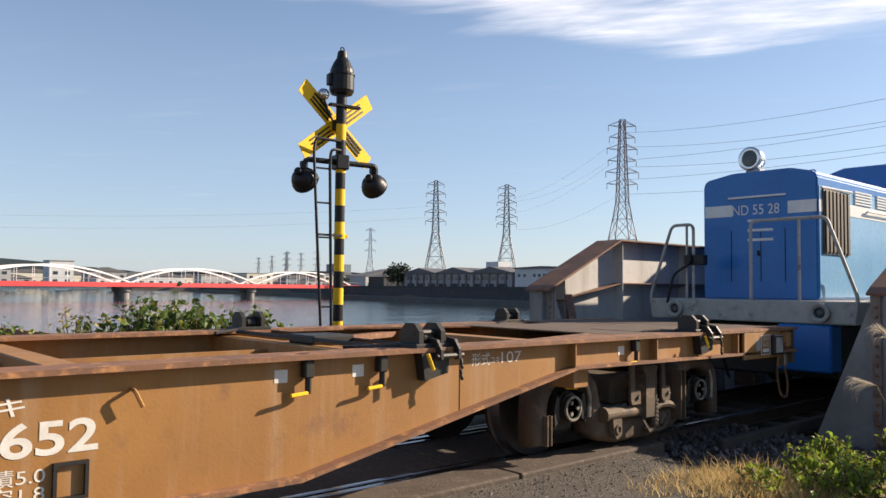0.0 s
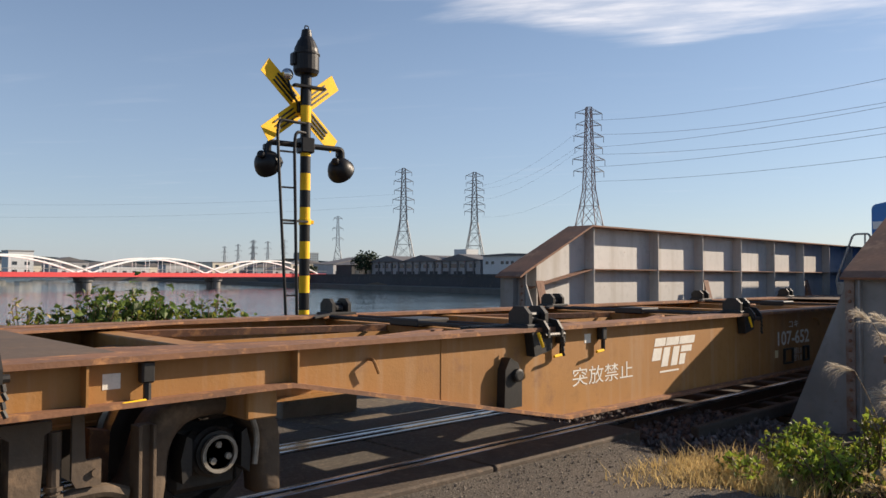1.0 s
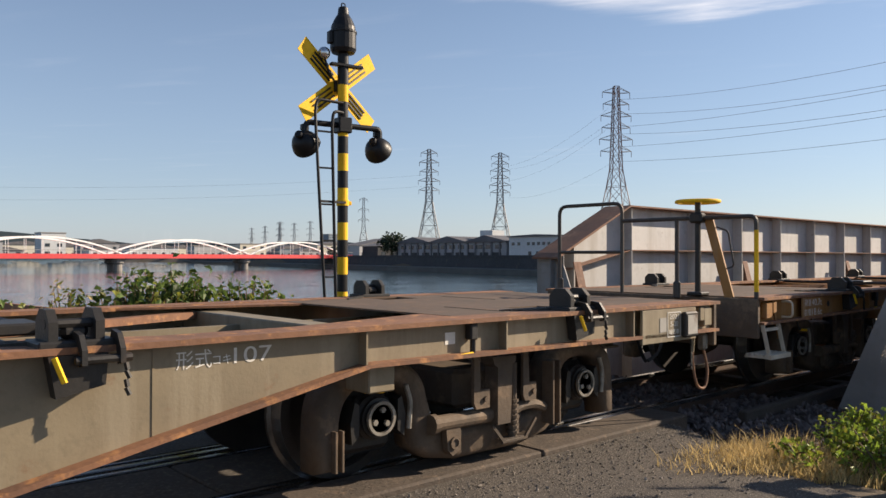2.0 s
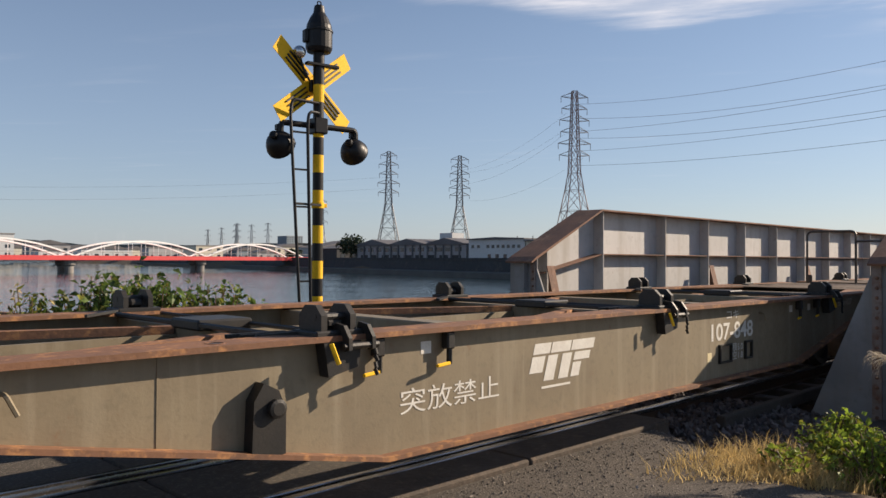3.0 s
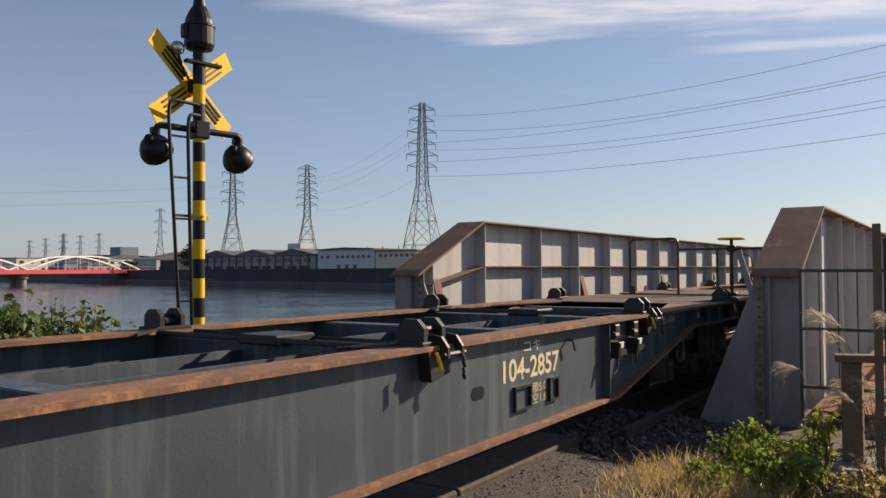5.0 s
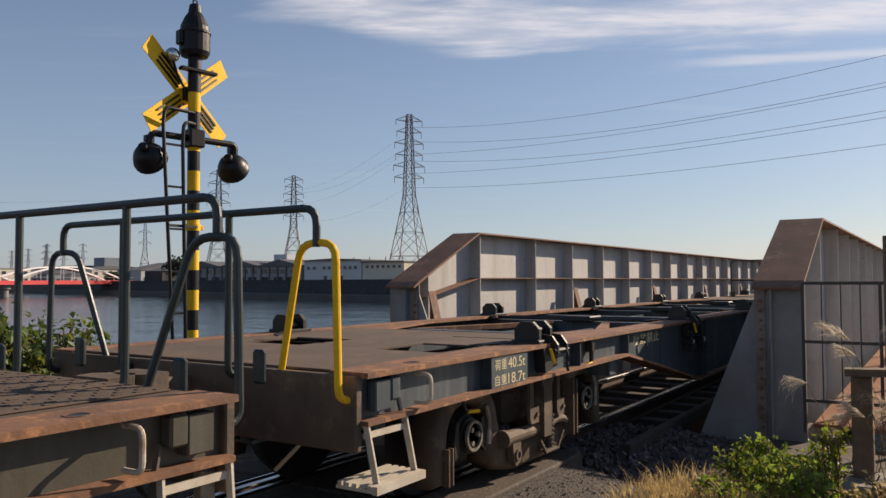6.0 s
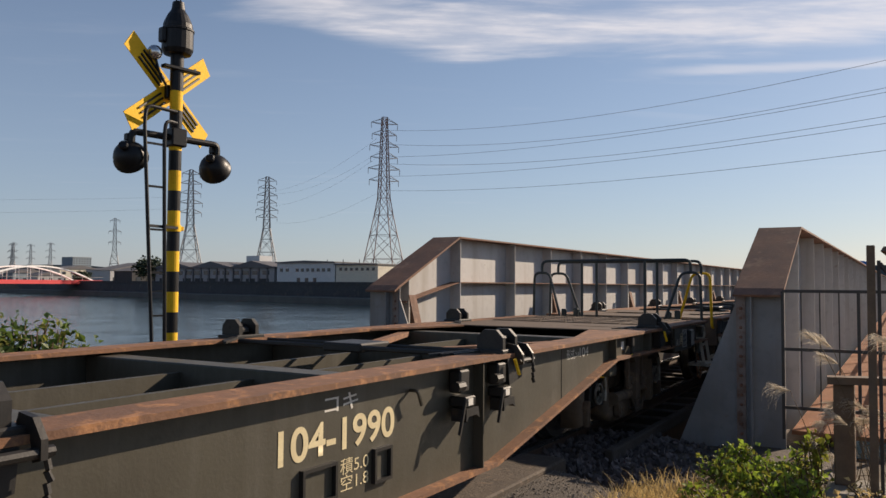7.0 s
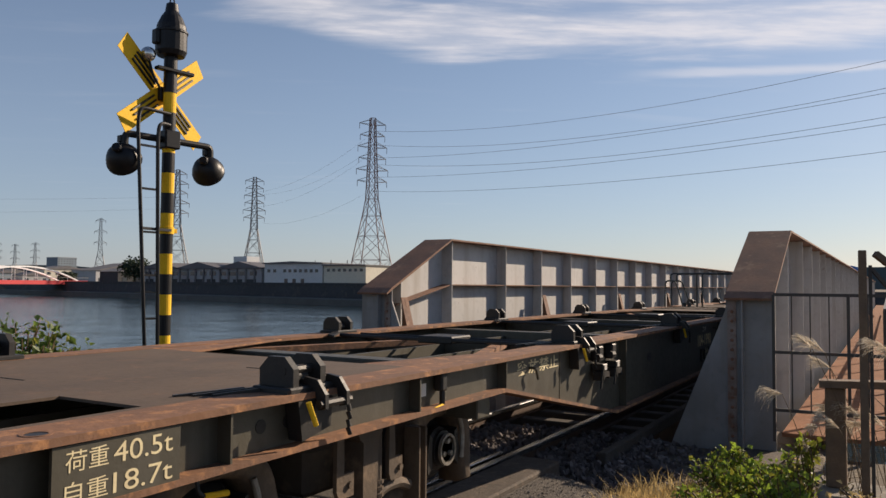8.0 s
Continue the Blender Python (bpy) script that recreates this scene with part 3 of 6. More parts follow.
def build_bridge_floor():
    fl = thing("bridge_floor", pose(0, 0, 0), "steel floor beams and stringers under the track, over an added dark plate", "bridge floor", kind="structure")
    bm = bmesh.new()
    for s in (-0.8, 0.8):
        box(bm, 8.06, 80, s - 0.12, s + 0.12, -0.6, -0.285)
    part("stringer", bm, m_railside, fl)
    for k in range(16):
        bm = bmesh.new()
        x = 8.4 + 4.6 * k
        box(bm, x - 0.1, x + 0.1, -2.0, 2.0, -0.75, -0.61)
        part("floor_beam", bm, m_railside, fl)
    # plate added under the beams to block the bright water and keep this dark
    bm = bmesh.new()
    box(bm, 8.06, 80, -1.95, 1.95, -0.8, -0.77)
    part("floor_plate", bm, m_railside, fl)
    ab = thing("abutment", pose(0, 0, 0), "weathered concrete bridge seat at the end of the span, coloured dark for its shadow", "abutment", kind="structure")
    # dark brown on seat and wing wall paints in the shadow lying there
    bm = bmesh.new()
    box(bm, 7.35, 8.9, -2.05, 2.9, -4.2, -0.32, 0.03)
    box(bm, 6.95, 9.2, -2.95, -2.06, -4.2, -0.12, 0.03)
    part("bearing_block", bm, m_kerb, ab)
    bm = bmesh.new()
    box(bm, 6.2, 8.4, -3.9, -2.96, -4.2, -0.2, 0.04)
    part("wing_wall", bm, m_kerb, ab)


build_bridge_floor()


def build_walkway():
    wk = thing("walkway", pose(0, 0, 0), "rust-brown steel footwalk along the outside of the girder", "walkway", kind="structure")
    bm = bmesh.new()
    box(bm, 8.3, 80, -3.45, -2.5, -0.02, 0.02)
    part("floor_plate", bm, m_walk, wk)
    bm = bmesh.new()
    for k in range(22):
        x = 8.45 + 1.9 * k
        bar(bm, (x, -3.42, 0), (x, -3.42, 1.25), 0.05, 0.05)
    for z in (0.45, 0.85, 1.25):
        bar(bm, (8.45, -3.42, z), (50, -3.42, z), 0.045, 0.045)
    part("railing", bm, m_railpipe, wk)
    fn = thing("fence", pose(7.9, -2.48, 0), "thin rusty black steel barrier across the footwalk", "fence")
    for z in (1.4, 0.85, 0.3):
        bm = bmesh.new()
        bar(bm, (0, 0, z), (0.05, -1.5, z), 0.03, 0.03)
        part("fence_rail", bm, m_railpipe, fn)
    for k in range(9):
        bm = bmesh.new()
        bar(bm, (0.005 * k, -0.16 * k, 0.3 if k else 0.0), (0.005 * k, -0.16 * k, 1.4), 0.028 if k % 4 == 0 else 0.012, 0.028 if k % 4 == 0 else 0.012)
        part("fence_bar", bm, m_railpipe, fn)
    bm = bmesh.new()
    box(bm, 5.69, 5.735, -3.32, -3.27, 0.08, 1.72, 0.004)
    solid("timber_post", bm, m_wood, "brown weathered upright post at the barrier", "post")
    bm = bmesh.new()
    bar(bm, (5.745, -3.34, 1.62), (5.745, -3.34, 0.08), 0.022, 0.022)
    bar(bm, (5.745, -3.345, 1.6), (6.1, -3.98, 0.75), 0.022, 0.022)
    solid("brace_pipe", bm, m_railpipe, "thin black steel strut with a slanting stay beside the post", "strut")
    bm = bmesh.new()
    bar(bm, (5.8, -3.37, 1.7), (6.35, -4.1, 1.05), 0.04, 0.04)
    solid("slanting_board", bm, m_wood, "brown slanting timber stay behind the post", "timber")
    bm = bmesh.new()
    box(bm, 5.64, 6.18, -4.3, -2.99, -0.3, 0.08, 0.03)
    solid("plinth", bm, m_concrete, "low stained concrete plinth under the barrier posts", "concrete plinth", kind="structure")
    bp = thing("gate_post", pose(5.96, -3.11, 0.08), "square weathered timber post carrying a cross beam", "post")
    bm = bmesh.new()
    box(bm, -0.06, 0.06, -0.065, 0.065, 0, 0.69, 0.008)
    part("shaft", bm, m_wood, bp, "weathered square post")
    bm = bmesh.new()
    bar(bm, (-0.05, 0.1, 0.716), (0.02, -1.1, 0.756), 0.13, 0.05)
    part("beam", bm, m_wood, bp, "weathered cross beam")


build_walkway()

# ---- crossing signal on the far side of the track ----
POST = (4.5, 2.05)


def build_signal():
    yaw = -8.4
    sg = thing("crossing_signal", pose(POST[0], POST[1], -0.1, 0, 0, yaw), "yellow and black railway crossing warning post with crossbuck and lamps", "crossing signal")
    bm = bmesh.new()
    box(bm, -0.4, 0.45, -0.35, 0.45, -0.2, 0.28, 0.02)
    part("footing", bm, m_concrete, sg, "mossy concrete footing")
    bm = bmesh.new()
    lathe(bm, [(0.2, 0.28), (0.2, 0.3), (0.11, 0.33), (0.075, 0.45), (0.06, 0.46)])
    part("base_flange", bm, m_pblack, sg)
    r, band = 0.055, 0.178
    z, k = 3.24, 0
    while z > 0.46:
        bm = bmesh.new()
        lo = max(z - band, 0.455)
        rod(bm, (0, 0, lo), (0, 0, z), r, 20)
        part("band", bm, m_yellow if k % 2 == 0 else m_pblack, sg, smooth=False)
        z, k = lo if lo > 0.456 else 0, k + 1
    bm = bmesh.new()
    rod(bm, (0, 0, 3.24), (0, 0, 3.6), 0.058, 20)
    part("upper_tube", bm, m_pblack, sg)
    # bell housing with an eye on top
    bm = bmesh.new()
    lathe(bm, [(0.058, 3.56), (0.118, 3.57), (0.132, 3.6), (0.136, 3.61), (0.136, 3.77), (0.144, 3.775), (0.144, 3.79), (0.13, 3.8), (0.126, 3.84), (0.092, 3.92), (0.06, 3.97), (0.05, 4.04), (0.035, 4.05)], seg=20)
    bell = part("bell", bm, m_pblack, sg, "black bell housing", smooth=False)
    bm = bmesh.new()
    box(bm, -0.17, -0.13, -0.04, 0.04, 3.65, 3.78, 0.01)
    part("bell_hinge", bm, m_pblack, bell)
    bm = bmesh.new()
    pipe(bm, [(-0.02, 0, 4.04), (-0.02, 0, 4.09), (0.02, 0, 4.09), (0.02, 0, 4.04)], 0.007, 0.03, 6)
    part("lifting_eye", bm, m_pblack, bell)
    # crossbuck, seen from behind
    for a in (1, -1):
        bm = bmesh.new()
        m = Matrix.Rotation(radians(17.5), 4, "Z") @ Matrix.Translation((0.045, 0.12, 3.25)) @ Euler((0, radians(36 * a), 0)).to_matrix().to_4x4()
        y_off = 0.006 * a
        box(bm, -0.61, 0.61, y_off - 0.003, y_off + 0.003, -0.09, 0.09)
        bmesh.ops.transform(bm, matrix=m, verts=bm.verts)
        arm = part("crossbuck_arm", bm, m_yellow, sg, "yellow sheet-metal crossbuck arm")
        for off in (-0.045, 0.0, 0.045):
            for e in (-1, 1):
                bm = bmesh.new()
                x0, x1 = sorted((e * 0.12, e * 0.44))
                box(bm, x0, x1, y_off - 0.016, y_off - 0.004, off - 0.008, off + 0.008)
                bmesh.ops.transform(bm, matrix=m, verts=bm.verts)
                part("stiffening_rib", bm, m_pblack, arm)
    bm = bmesh.new()
    box(bm, -0.06, 0.06, 0.05, 0.125, 3.18, 3.3, 0.008)
    box(bm, -0.16, 0.2, -0.07, 0.0, 3.42, 3.45, 0.006)
    pipe(bm, [(-0.2, 0.03, 3.53), (-0.17, 0.0, 3.37), (-0.1, 0.0, 3.27)], 0.012, 0.05, 6)
    part("bracket", bm, m_pblack, sg)
    bm = bmesh.new()
    bmesh.ops.create_uvsphere(bm, u_segments=14, v_segments=10, radius=0.065, matrix=Matrix.Translation((-0.2, 0.03, 3.55)))
    part("marker_lamp", bm, m_chrome, sg, "small round bulb lamp", smooth=True)
    # cross arm and two flashing lamps
    bm = bmesh.new()
    pipe(bm, [(-0.41, 0.0, 2.72), (-0.41, 0.0, 2.82), (0.43, 0.0, 2.82), (0.43, 0.0, 2.72)], 0.03, 0.06, 10)
    box(bm, -0.075, 0.075, -0.075, 0.075, 2.74, 2.9, 0.012)
    part("lamp_arm", bm, m_pblack, sg)
    for x in (-0.42, 0.41):
        m = Matrix.Translation((x + 0.02, 0.03, 2.6)) @ Vector((0.62, 0.5, -0.42)).to_track_quat("Z", "Y").to_matrix().to_4x4()
        bm = bmesh.new()
        lathe(bm, [(0.02, -0.135), (0.07, -0.125), (0.11, -0.09), (0.135, -0.04), (0.142, 0.0), (0.148, 0.005), (0.148, 0.03)], m, 22)
        lamp = part("flashing_lamp", bm, m_pblack, sg, "black round lamp housing", smooth=True)
        bm = bmesh.new()
        seg = 14
        hood = []
        for k in range(seg + 1):
            q = math.pi * (-0.05 + 1.1 * k / seg)
            c, s = math.cos(q), math.sin(q)
            hood.append([bm.verts.new(m @ Vector((c * 0.146, s * 0.146, 0.025))), bm.verts.new(m @ Vector((c * 0.14, s * 0.14, 0.03 + 0.09 * max(0.1, s))))])
        for a, b in zip(hood, hood[1:]):
            bm.faces.new((a[0], b[0], b[1], a[1]))
        bmesh.ops.solidify(bm, geom=bm.faces[:], thickness=0.005)
        part("hood", bm, m_pblack, lamp)
        bm = bmesh.new()
        lathe(bm, [(0.13, 0.031), (0.1, 0.045), (0.0005, 0.05)], m, 18)
        part("lens", bm, m_glass, lamp)
        bm = bmesh.new()
        lathe(bm, [(0.035, -0.185), (0.045, -0.17), (0.03, -0.13)], m, 12)
        part("cable_gland", bm, m_pblack, lamp)
        bm = bmesh.new()
        box(bm, x - 0.03, x + 0.03, 0.0, 0.06, 2.74, 2.8, 0.006)
        part("clamp", bm, m_pblack, lamp)
    # ladder
    def ladder_x(z, side):
        top, low = ((-0.365, -0.235), (-0.18, -0.125))[side]
        return top + (low - top) * (2.75 - z) / 2.05
    for side in (0, 1):
        bm = bmesh.new()
        zt = 3.04 - 0.1 * side
        x = ladder_x(2.75, side)
        pipe(bm, [(-0.03, -0.06, zt), (x + 0.02, -0.11, zt), (x, -0.12, zt - 0.14), (ladder_x(0.3, side), -0.12, 0.3)], 0.016, 0.1, 8)
        part("ladder_rail", bm, m_pblack, sg)
    for k in range(7):
        bm = bmesh.new()
        z = 2.72 - 0.365 * k
        bar(bm, (ladder_x(z, 0), -0.12, z), (ladder_x(z, 1), -0.12, z), 0.018, 0.018)
        if k in (2, 5):
            bar(bm, (ladder_x(z, 0), -0.125, z + 0.03), (0.0, -0.055, z + 0.03), 0.035, 0.022)
        part("ladder_rung", bm, m_pblack, sg)
    # pipe clamps where the ladder stays meet the post
    for z in (2.02, 2.82):
        bm = bmesh.new()
        lathe(bm, [(0.0565, z - 0.03), (0.064, z - 0.03), (0.064, z + 0.03), (0.0565, z + 0.03)], seg=20)
        box(bm, 0.055, 0.1, -0.012, 0.012, z - 0.02, z + 0.02, 0.004)
        part("clamp_ring", bm, m_yellow if z < 2.5 else m_pblack, sg)


build_signal()

def build_grit():
    """Loose grit and small stones scattered over the road beside the track."""
    rng = random.Random(9)
    bm = bmesh.new()
    for _ in range(7000):
        x = rng.uniform(0.4, 5.6)
        y = -1.12 - abs(rng.gauss(0, 0.8))
        if y < -3.3 or x > 5.5 + (y + 1.3) * 0.55:
            continue
        r = rng.uniform(0.002, 0.007) if rng.random() < 0.93 else rng.uniform(0.007, 0.014)
        stone_mesh(bm, Vector((x, y, r * 0.3)), r, rng)
    solid("grit", bm, m_grit, "loose pale grit scattered on the asphalt", "gravel", kind="stuff")


build_grit()


def build_barrier():
    b = thing("guard_barrier", pose(0, 0, 0), "low rusty steel barrier along the river bank road", "barrier")
    a, c = Vector((2.06, 7.2, 0.73)), Vector((2.62, 2.95, 0.73))
    bm = bmesh.new()
    bar(bm, a, c, 0.05, 0.14)
    part("barrier_rail", bm, m_flange, b)
    for k in range(4):
        p = a.lerp(c, 0.05 + 0.3 * k)
        bm = bmesh.new()
        bar(bm, (p.x, p.y, -0.12), (p.x, p.y, 0.659), 0.06, 0.06)
        part("barrier_post", bm, m_flange_dk, b)


build_barrier()

# ---- plants ----
def leaf(bm, p, d, n_, size, width=0.6):
    """A folded leaf from p along d with normal n_."""
    d, n_ = d.normalized(), n_.normalized()
    s = d.cross(n_).normalized()
    n_ = s.cross(d)
    a, b, c = p, p + d * size * 0.5 - n_ * size * 0.05, p + d * size - n_ * size * 0.22
    l1, r1 = (p + d * size * 0.42 + s * k * size * width / 2 + n_ * size * 0.1 for k in (-1, 1))
    va, vb, vc, vl, vr = (bm.verts.new(v) for v in (a, b, c, l1, r1))
    for f in ((va, vl, vb), (vl, vc, vb), (va, vb, vr), (vb, vc, vr)):
        bm.faces.new(f)


def rand_dir(rng, up=0.2):
    return Vector((rng.uniform(-1, 1), rng.uniform(-1, 1), rng.uniform(-1 + up, 1 + up))).normalized()


def bush(name, cx, cy, z0, spread, height, stems, leaves, size, mats, seed, label, category):
    rng = random.Random(seed)
    b = thing(name, pose(cx, cy, z0), label, category)
    bs, bl, by = bmesh.new(), bmesh.new(), bmesh.new()
    for _ in range(stems):
        q, r = rng.uniform(0, math.tau), rng.uniform(0.1, 1) ** 0.7
        foot = Vector((math.cos(q) * spread[0] * r * 0.5, math.sin(q) * spread[1] * r * 0.5, 0))
        tip = Vector((math.cos(q) * spread[0] * r, math.sin(q) * spread[1] * r, height * rng.uniform(0.6, 1.0) * (1.08 - 0.38 * r * r)))
        mid = (foot + tip) / 2 + Vector((rng.uniform(-0.1, 0.1), rng.uniform(-0.1, 0.1), 0.08))
        pipe(bs, [foot, mid, tip], 0.006, 0.2, 4)
        for _ in range(leaves):
            t = rng.uniform(0.2, 1.05)
            p = (foot.lerp(mid, t * 2) if t < 0.5 else mid.lerp(tip, t * 2 - 1)) + rand_dir(rng) * rng.uniform(0.01, size * 1.1)
            leaf(by if rng.random() < 0.22 else bl, p, rand_dir(rng, -0.15), rand_dir(rng, 0.9), size * rng.uniform(0.5, 1.15), rng.uniform(0.55, 0.85))
    tagged(part("stalk", bs, m_stem, b), kind="stuff")
    tagged(part("foliage", bl, mats[0], b), kind="stuff")
    tagged(part("yellowing_foliage", by, mats[1], b), kind="stuff")
    return b


bush("shrub", 3.15, 3.6, -0.1, (0.9, 0.55), 1.3, 130, 34, 0.11, (m_leaf, m_leafy), 3, "broad-leaved green shrub with some yellow leaves on the bank", "shrub")
bush("shrub", 4.15, 3.7, -0.1, (0.8, 0.5), 1.18, 105, 30, 0.1, (m_leaf, m_leafy), 4, "low green shrub with broad leaves on the bank", "shrub")
bush("shrub", 2.3, 3.7, -0.1, (0.55, 0.45), 1.14, 48, 26, 0.07, (m_leafy, m_straw), 6, "yellow-green weed shrub on the bank", "shrub")
bush("shrub", 1.35, 3.9, -0.1, (0.8, 0.5), 1.12, 60, 24, 0.09, (m_leaf, m_leafy), 8, "low green weeds on the river bank", "shrub")
bush("weed_clump", 6.0, -2.45, -0.16, (0.42, 0.36), 0.4, 52, 17, 0.062, (m_weed, m_leafy), 11, "bright green leafy weeds beside the ballast", "weeds")
bush("weed_clump", 5.5, -2.7, -0.16, (0.36, 0.3), 0.42, 42, 17, 0.06, (m_weed, m_leafy), 12, "bright green weeds with small leaves", "weeds")
bush("weed_clump", 6.3, -2.75, -0.16, (0.3, 0.22), 0.34, 26, 16, 0.055, (m_weed, m_straw), 15, "green and withered weeds at the foot of the bridge seat", "weeds")
bush("weed_clump", 5.95, -2.95, -0.16, (0.12, 0.12), 0.7, 8, 22, 0.06, (m_leafy, m_weed), 13, "tall yellow-green weed stalks", "weeds")
bush("weed_clump", 5.35, -3.3, -0.16, (0.4, 0.34), 0.36, 46, 15, 0.05, (m_straw, m_leafy), 16, "tangled withered straw-coloured weeds before the plinth", "weeds")
bush("weed_clump", 5.1, -2.35, -0.1, (0.2, 0.16), 0.32, 12, 15, 0.05, (m_weed, m_leafy), 14, "thin green weed at the road edge", "weeds")


def build_grass():
    rng = random.Random(21)
    bm = bmesh.new()
    for _ in range(6500):
        x, y = rng.gauss(5.0, 0.38), rng.gauss(-2.25, 0.32)
        if x < 4.62 - (y + 2.3) * 0.8 or y > -1.72:
            continue
        h = rng.uniform(0.05, 0.2)
        a = rng.uniform(0, math.tau)
        lean = Vector((math.cos(a), math.sin(a), 0)) * h * rng.uniform(0.2, 1.0)
        w = Vector((-math.sin(a), math.cos(a), 0)) * 0.004
        p0 = Vector((x, y, -0.1))
        p1, p2 = p0 + lean * 0.35 + Vector((0, 0, h * 0.65)), p0 + lean + Vector((0, 0, h))
        q = [bm.verts.new(v) for v in (p0 - w, p0 + w, p1 + w * 0.7, p1 - w * 0.7, p2)]
        bm.faces.new((q[0], q[1], q[2], q[3]))
        bm.faces.new((q[3], q[2], q[4]))
    solid("dry_grass", bm, m_straw, "straw-coloured dry grass along the road edge", "grass", kind="stuff")


build_grass()


def silver_grass(x, y, z0, seed, plumes, lean):
    """Dry stalks that lean one way, each with a drooping feathery plume of fine curved strands."""
    rng = random.Random(seed)
    g = thing("silver_grass", pose(x, y, z0), "dry silver grass with feathery drooping plumes", "grass", "silver grass")
    bs, bp = bmesh.new(), bmesh.new()
    lean = Vector((lean[0], lean[1], 0)).normalized()

    def strand(bm, pts, w):
        prev = None
        side = (pts[-1] - pts[0]).cross(rand_dir(rng)).normalized()
        for i, p in enumerate(pts):
            ww = side * w * (1 - 0.85 * i / (len(pts) - 1))
            cur = (bm.verts.new(p - ww), bm.verts.new(p + ww))
            if prev:
                bm.faces.new((prev[0], prev[1], cur[1], cur[0]))
            prev = cur

    for k in range(plumes):
        d = (lean + Vector((rng.uniform(-0.6, 0.6), rng.uniform(-0.6, 0.6), 0))).normalized()
        h = rng.uniform(0.35, 1.0)
        foot = Vector((rng.uniform(-0.2, 0.2), rng.uniform(-0.2, 0.2), 0))
        top = foot + d * h * rng.uniform(0.18, 0.45) + Vector((0, 0, h))
        pipe(bs, [foot, foot.lerp(top, 0.6) + Vector((0, 0, 0.08 * h)), top], 0.003, 0.3, 4)
        size = rng.uniform(0.16, 0.26)
        axis = (d * 1.0 + Vector((0, 0, rng.uniform(0.1, 0.8)))).normalized()
        for _ in range(90):
            t = rng.random()
            p = top + axis * size * 0.6 * t
            out = (axis + rand_dir(rng, 0.0) * 0.45).normalized()
            r = size * rng.uniform(0.4, 0.75) * (1.1 - 0.5 * t)
            drop = Vector((0, 0, -r * rng.uniform(0.25, 0.7)))
            strand(bp, [p, p + out * r * 0.5 + drop * 0.12, p + out * r * 0.85 + drop * 0.45, p + out * r + drop], 0.0016)
    for _ in range(16):
        a = rng.uniform(0, math.tau)
        h = rng.uniform(0.3, 0.8)
        d = (lean * 0.6 + Vector((math.cos(a), math.sin(a), 0))).normalized()
        foot = Vector((rng.uniform(-0.2, 0.2), rng.uniform(-0.2, 0.2), 0))
        strand(bs, [foot, foot + d * 0.15 * h + Vector((0, 0, h * 0.7)), foot + d * 0.5 * h + Vector((0, 0, h * 0.8)), foot + d * 0.75 * h + Vector((0, 0, h * 0.55))], 0.004)
    tagged(part("stalk", bs, m_stem, g, "brown withered stalks"), kind="stuff")
    tagged(part("plume", bp, m_plume, g, "pale feathery plumes"), kind="stuff")


silver_grass(5.95, -3.42, 0.08, 31, 9, (-0.5, 0.8))
silver_grass(5.9, -3.85, 0.08, 32, 9, (-0.6, 0.6))
silver_grass(6.45, -3.05, -0.2, 33, 4, (-0.7, 0.4))

# ---- far bank ----
def build_far_bank():
    bm = bmesh.new()
    ys = [-400, -100, 0, 40, 80, 120, 160, 200, 260, 340, 500, 900]
    prev = None
    for y in ys:
        x = far_edge(y)
        cur = [bm.verts.new(v) for v in ((x - 3.5, y, -4.2), (x - 3.5, y, -1.35), (x, y, -1.2), (x + 0.4, y, 1.15), (x + 1.0, y, 1.15), (x + 1.0, y, -4.2))]
        if prev:
            for k in range(5):
                f = bm.faces.new((prev[k], prev[k + 1], cur[k + 1], cur[k]))
                f.material_index = 1 if k < 2 else 0
        prev = cur
    solid("quay_wall", bm, [m_quay, m_quaylow], "dark flood wall with a paler footing along the far bank", "flood wall", kind="structure")
    pf = thing("parapet_fence", pose(0, 0, 0), "low dark fence panels on top of the flood wall", "fence")
    bm = bmesh.new()
    box(bm, 0.5, 0.65, 0, 2.6, 1.151, 1.75)
    me = finish("fence_panel", bm, m_quay)
    for k in range(88):
        y = 60 + 3.1 * k
        ob = new("fence_panel", me)
        ob.parent = pf
        ob.location = (far_edge(y), y, 0)


build_far_bank()


def windows(b, x, y0, y1, z, n_, w, h, material=None):
    for k in range(n_):
        y = y0 + (y1 - y0) * (k + 0.5) / n_
        bm = bmesh.new()
        box(bm, x - 0.1, x + 0.1, y - w / 2, y + w / 2, z, z + h)
        part("window", bm, material or m_glass, b)


def warehouse(x, y0, y1, depth, eave, ridge, wall, label, bays=2):
    b = thing("warehouse", pose(0, 0, 0), label, "warehouse")
    bm = bmesh.new()
    box(bm, x, x + depth, y0, y1, 0.8, eave)
    part("wall", bm, wall, b)
    for k in range(bays):
        a, c = y0 + (y1 - y0) * k / bays, y0 + (y1 - y0) * (k + 1) / bays
        bm = bmesh.new()
        prism(bm, [(a - 0.3, eave), (c + 0.3, eave), (c + 0.3, eave + 0.25), ((a + c) / 2, ridge), (a - 0.3, eave + 0.25)], "x", x - 0.6, x + depth)
        part("roof", bm, m_roof, b)
    return b


w = warehouse(150, 137, 183, 30, 5.4, 7.3, m_factory, "long grey stained warehouse with low dark gable roofs", 3)
windows(w, 150, 138, 182, 3.6, 12, 2.4, 1.1)
windows(w, 150, 138, 182, 1.3, 9, 3.2, 1.3, m_quay)
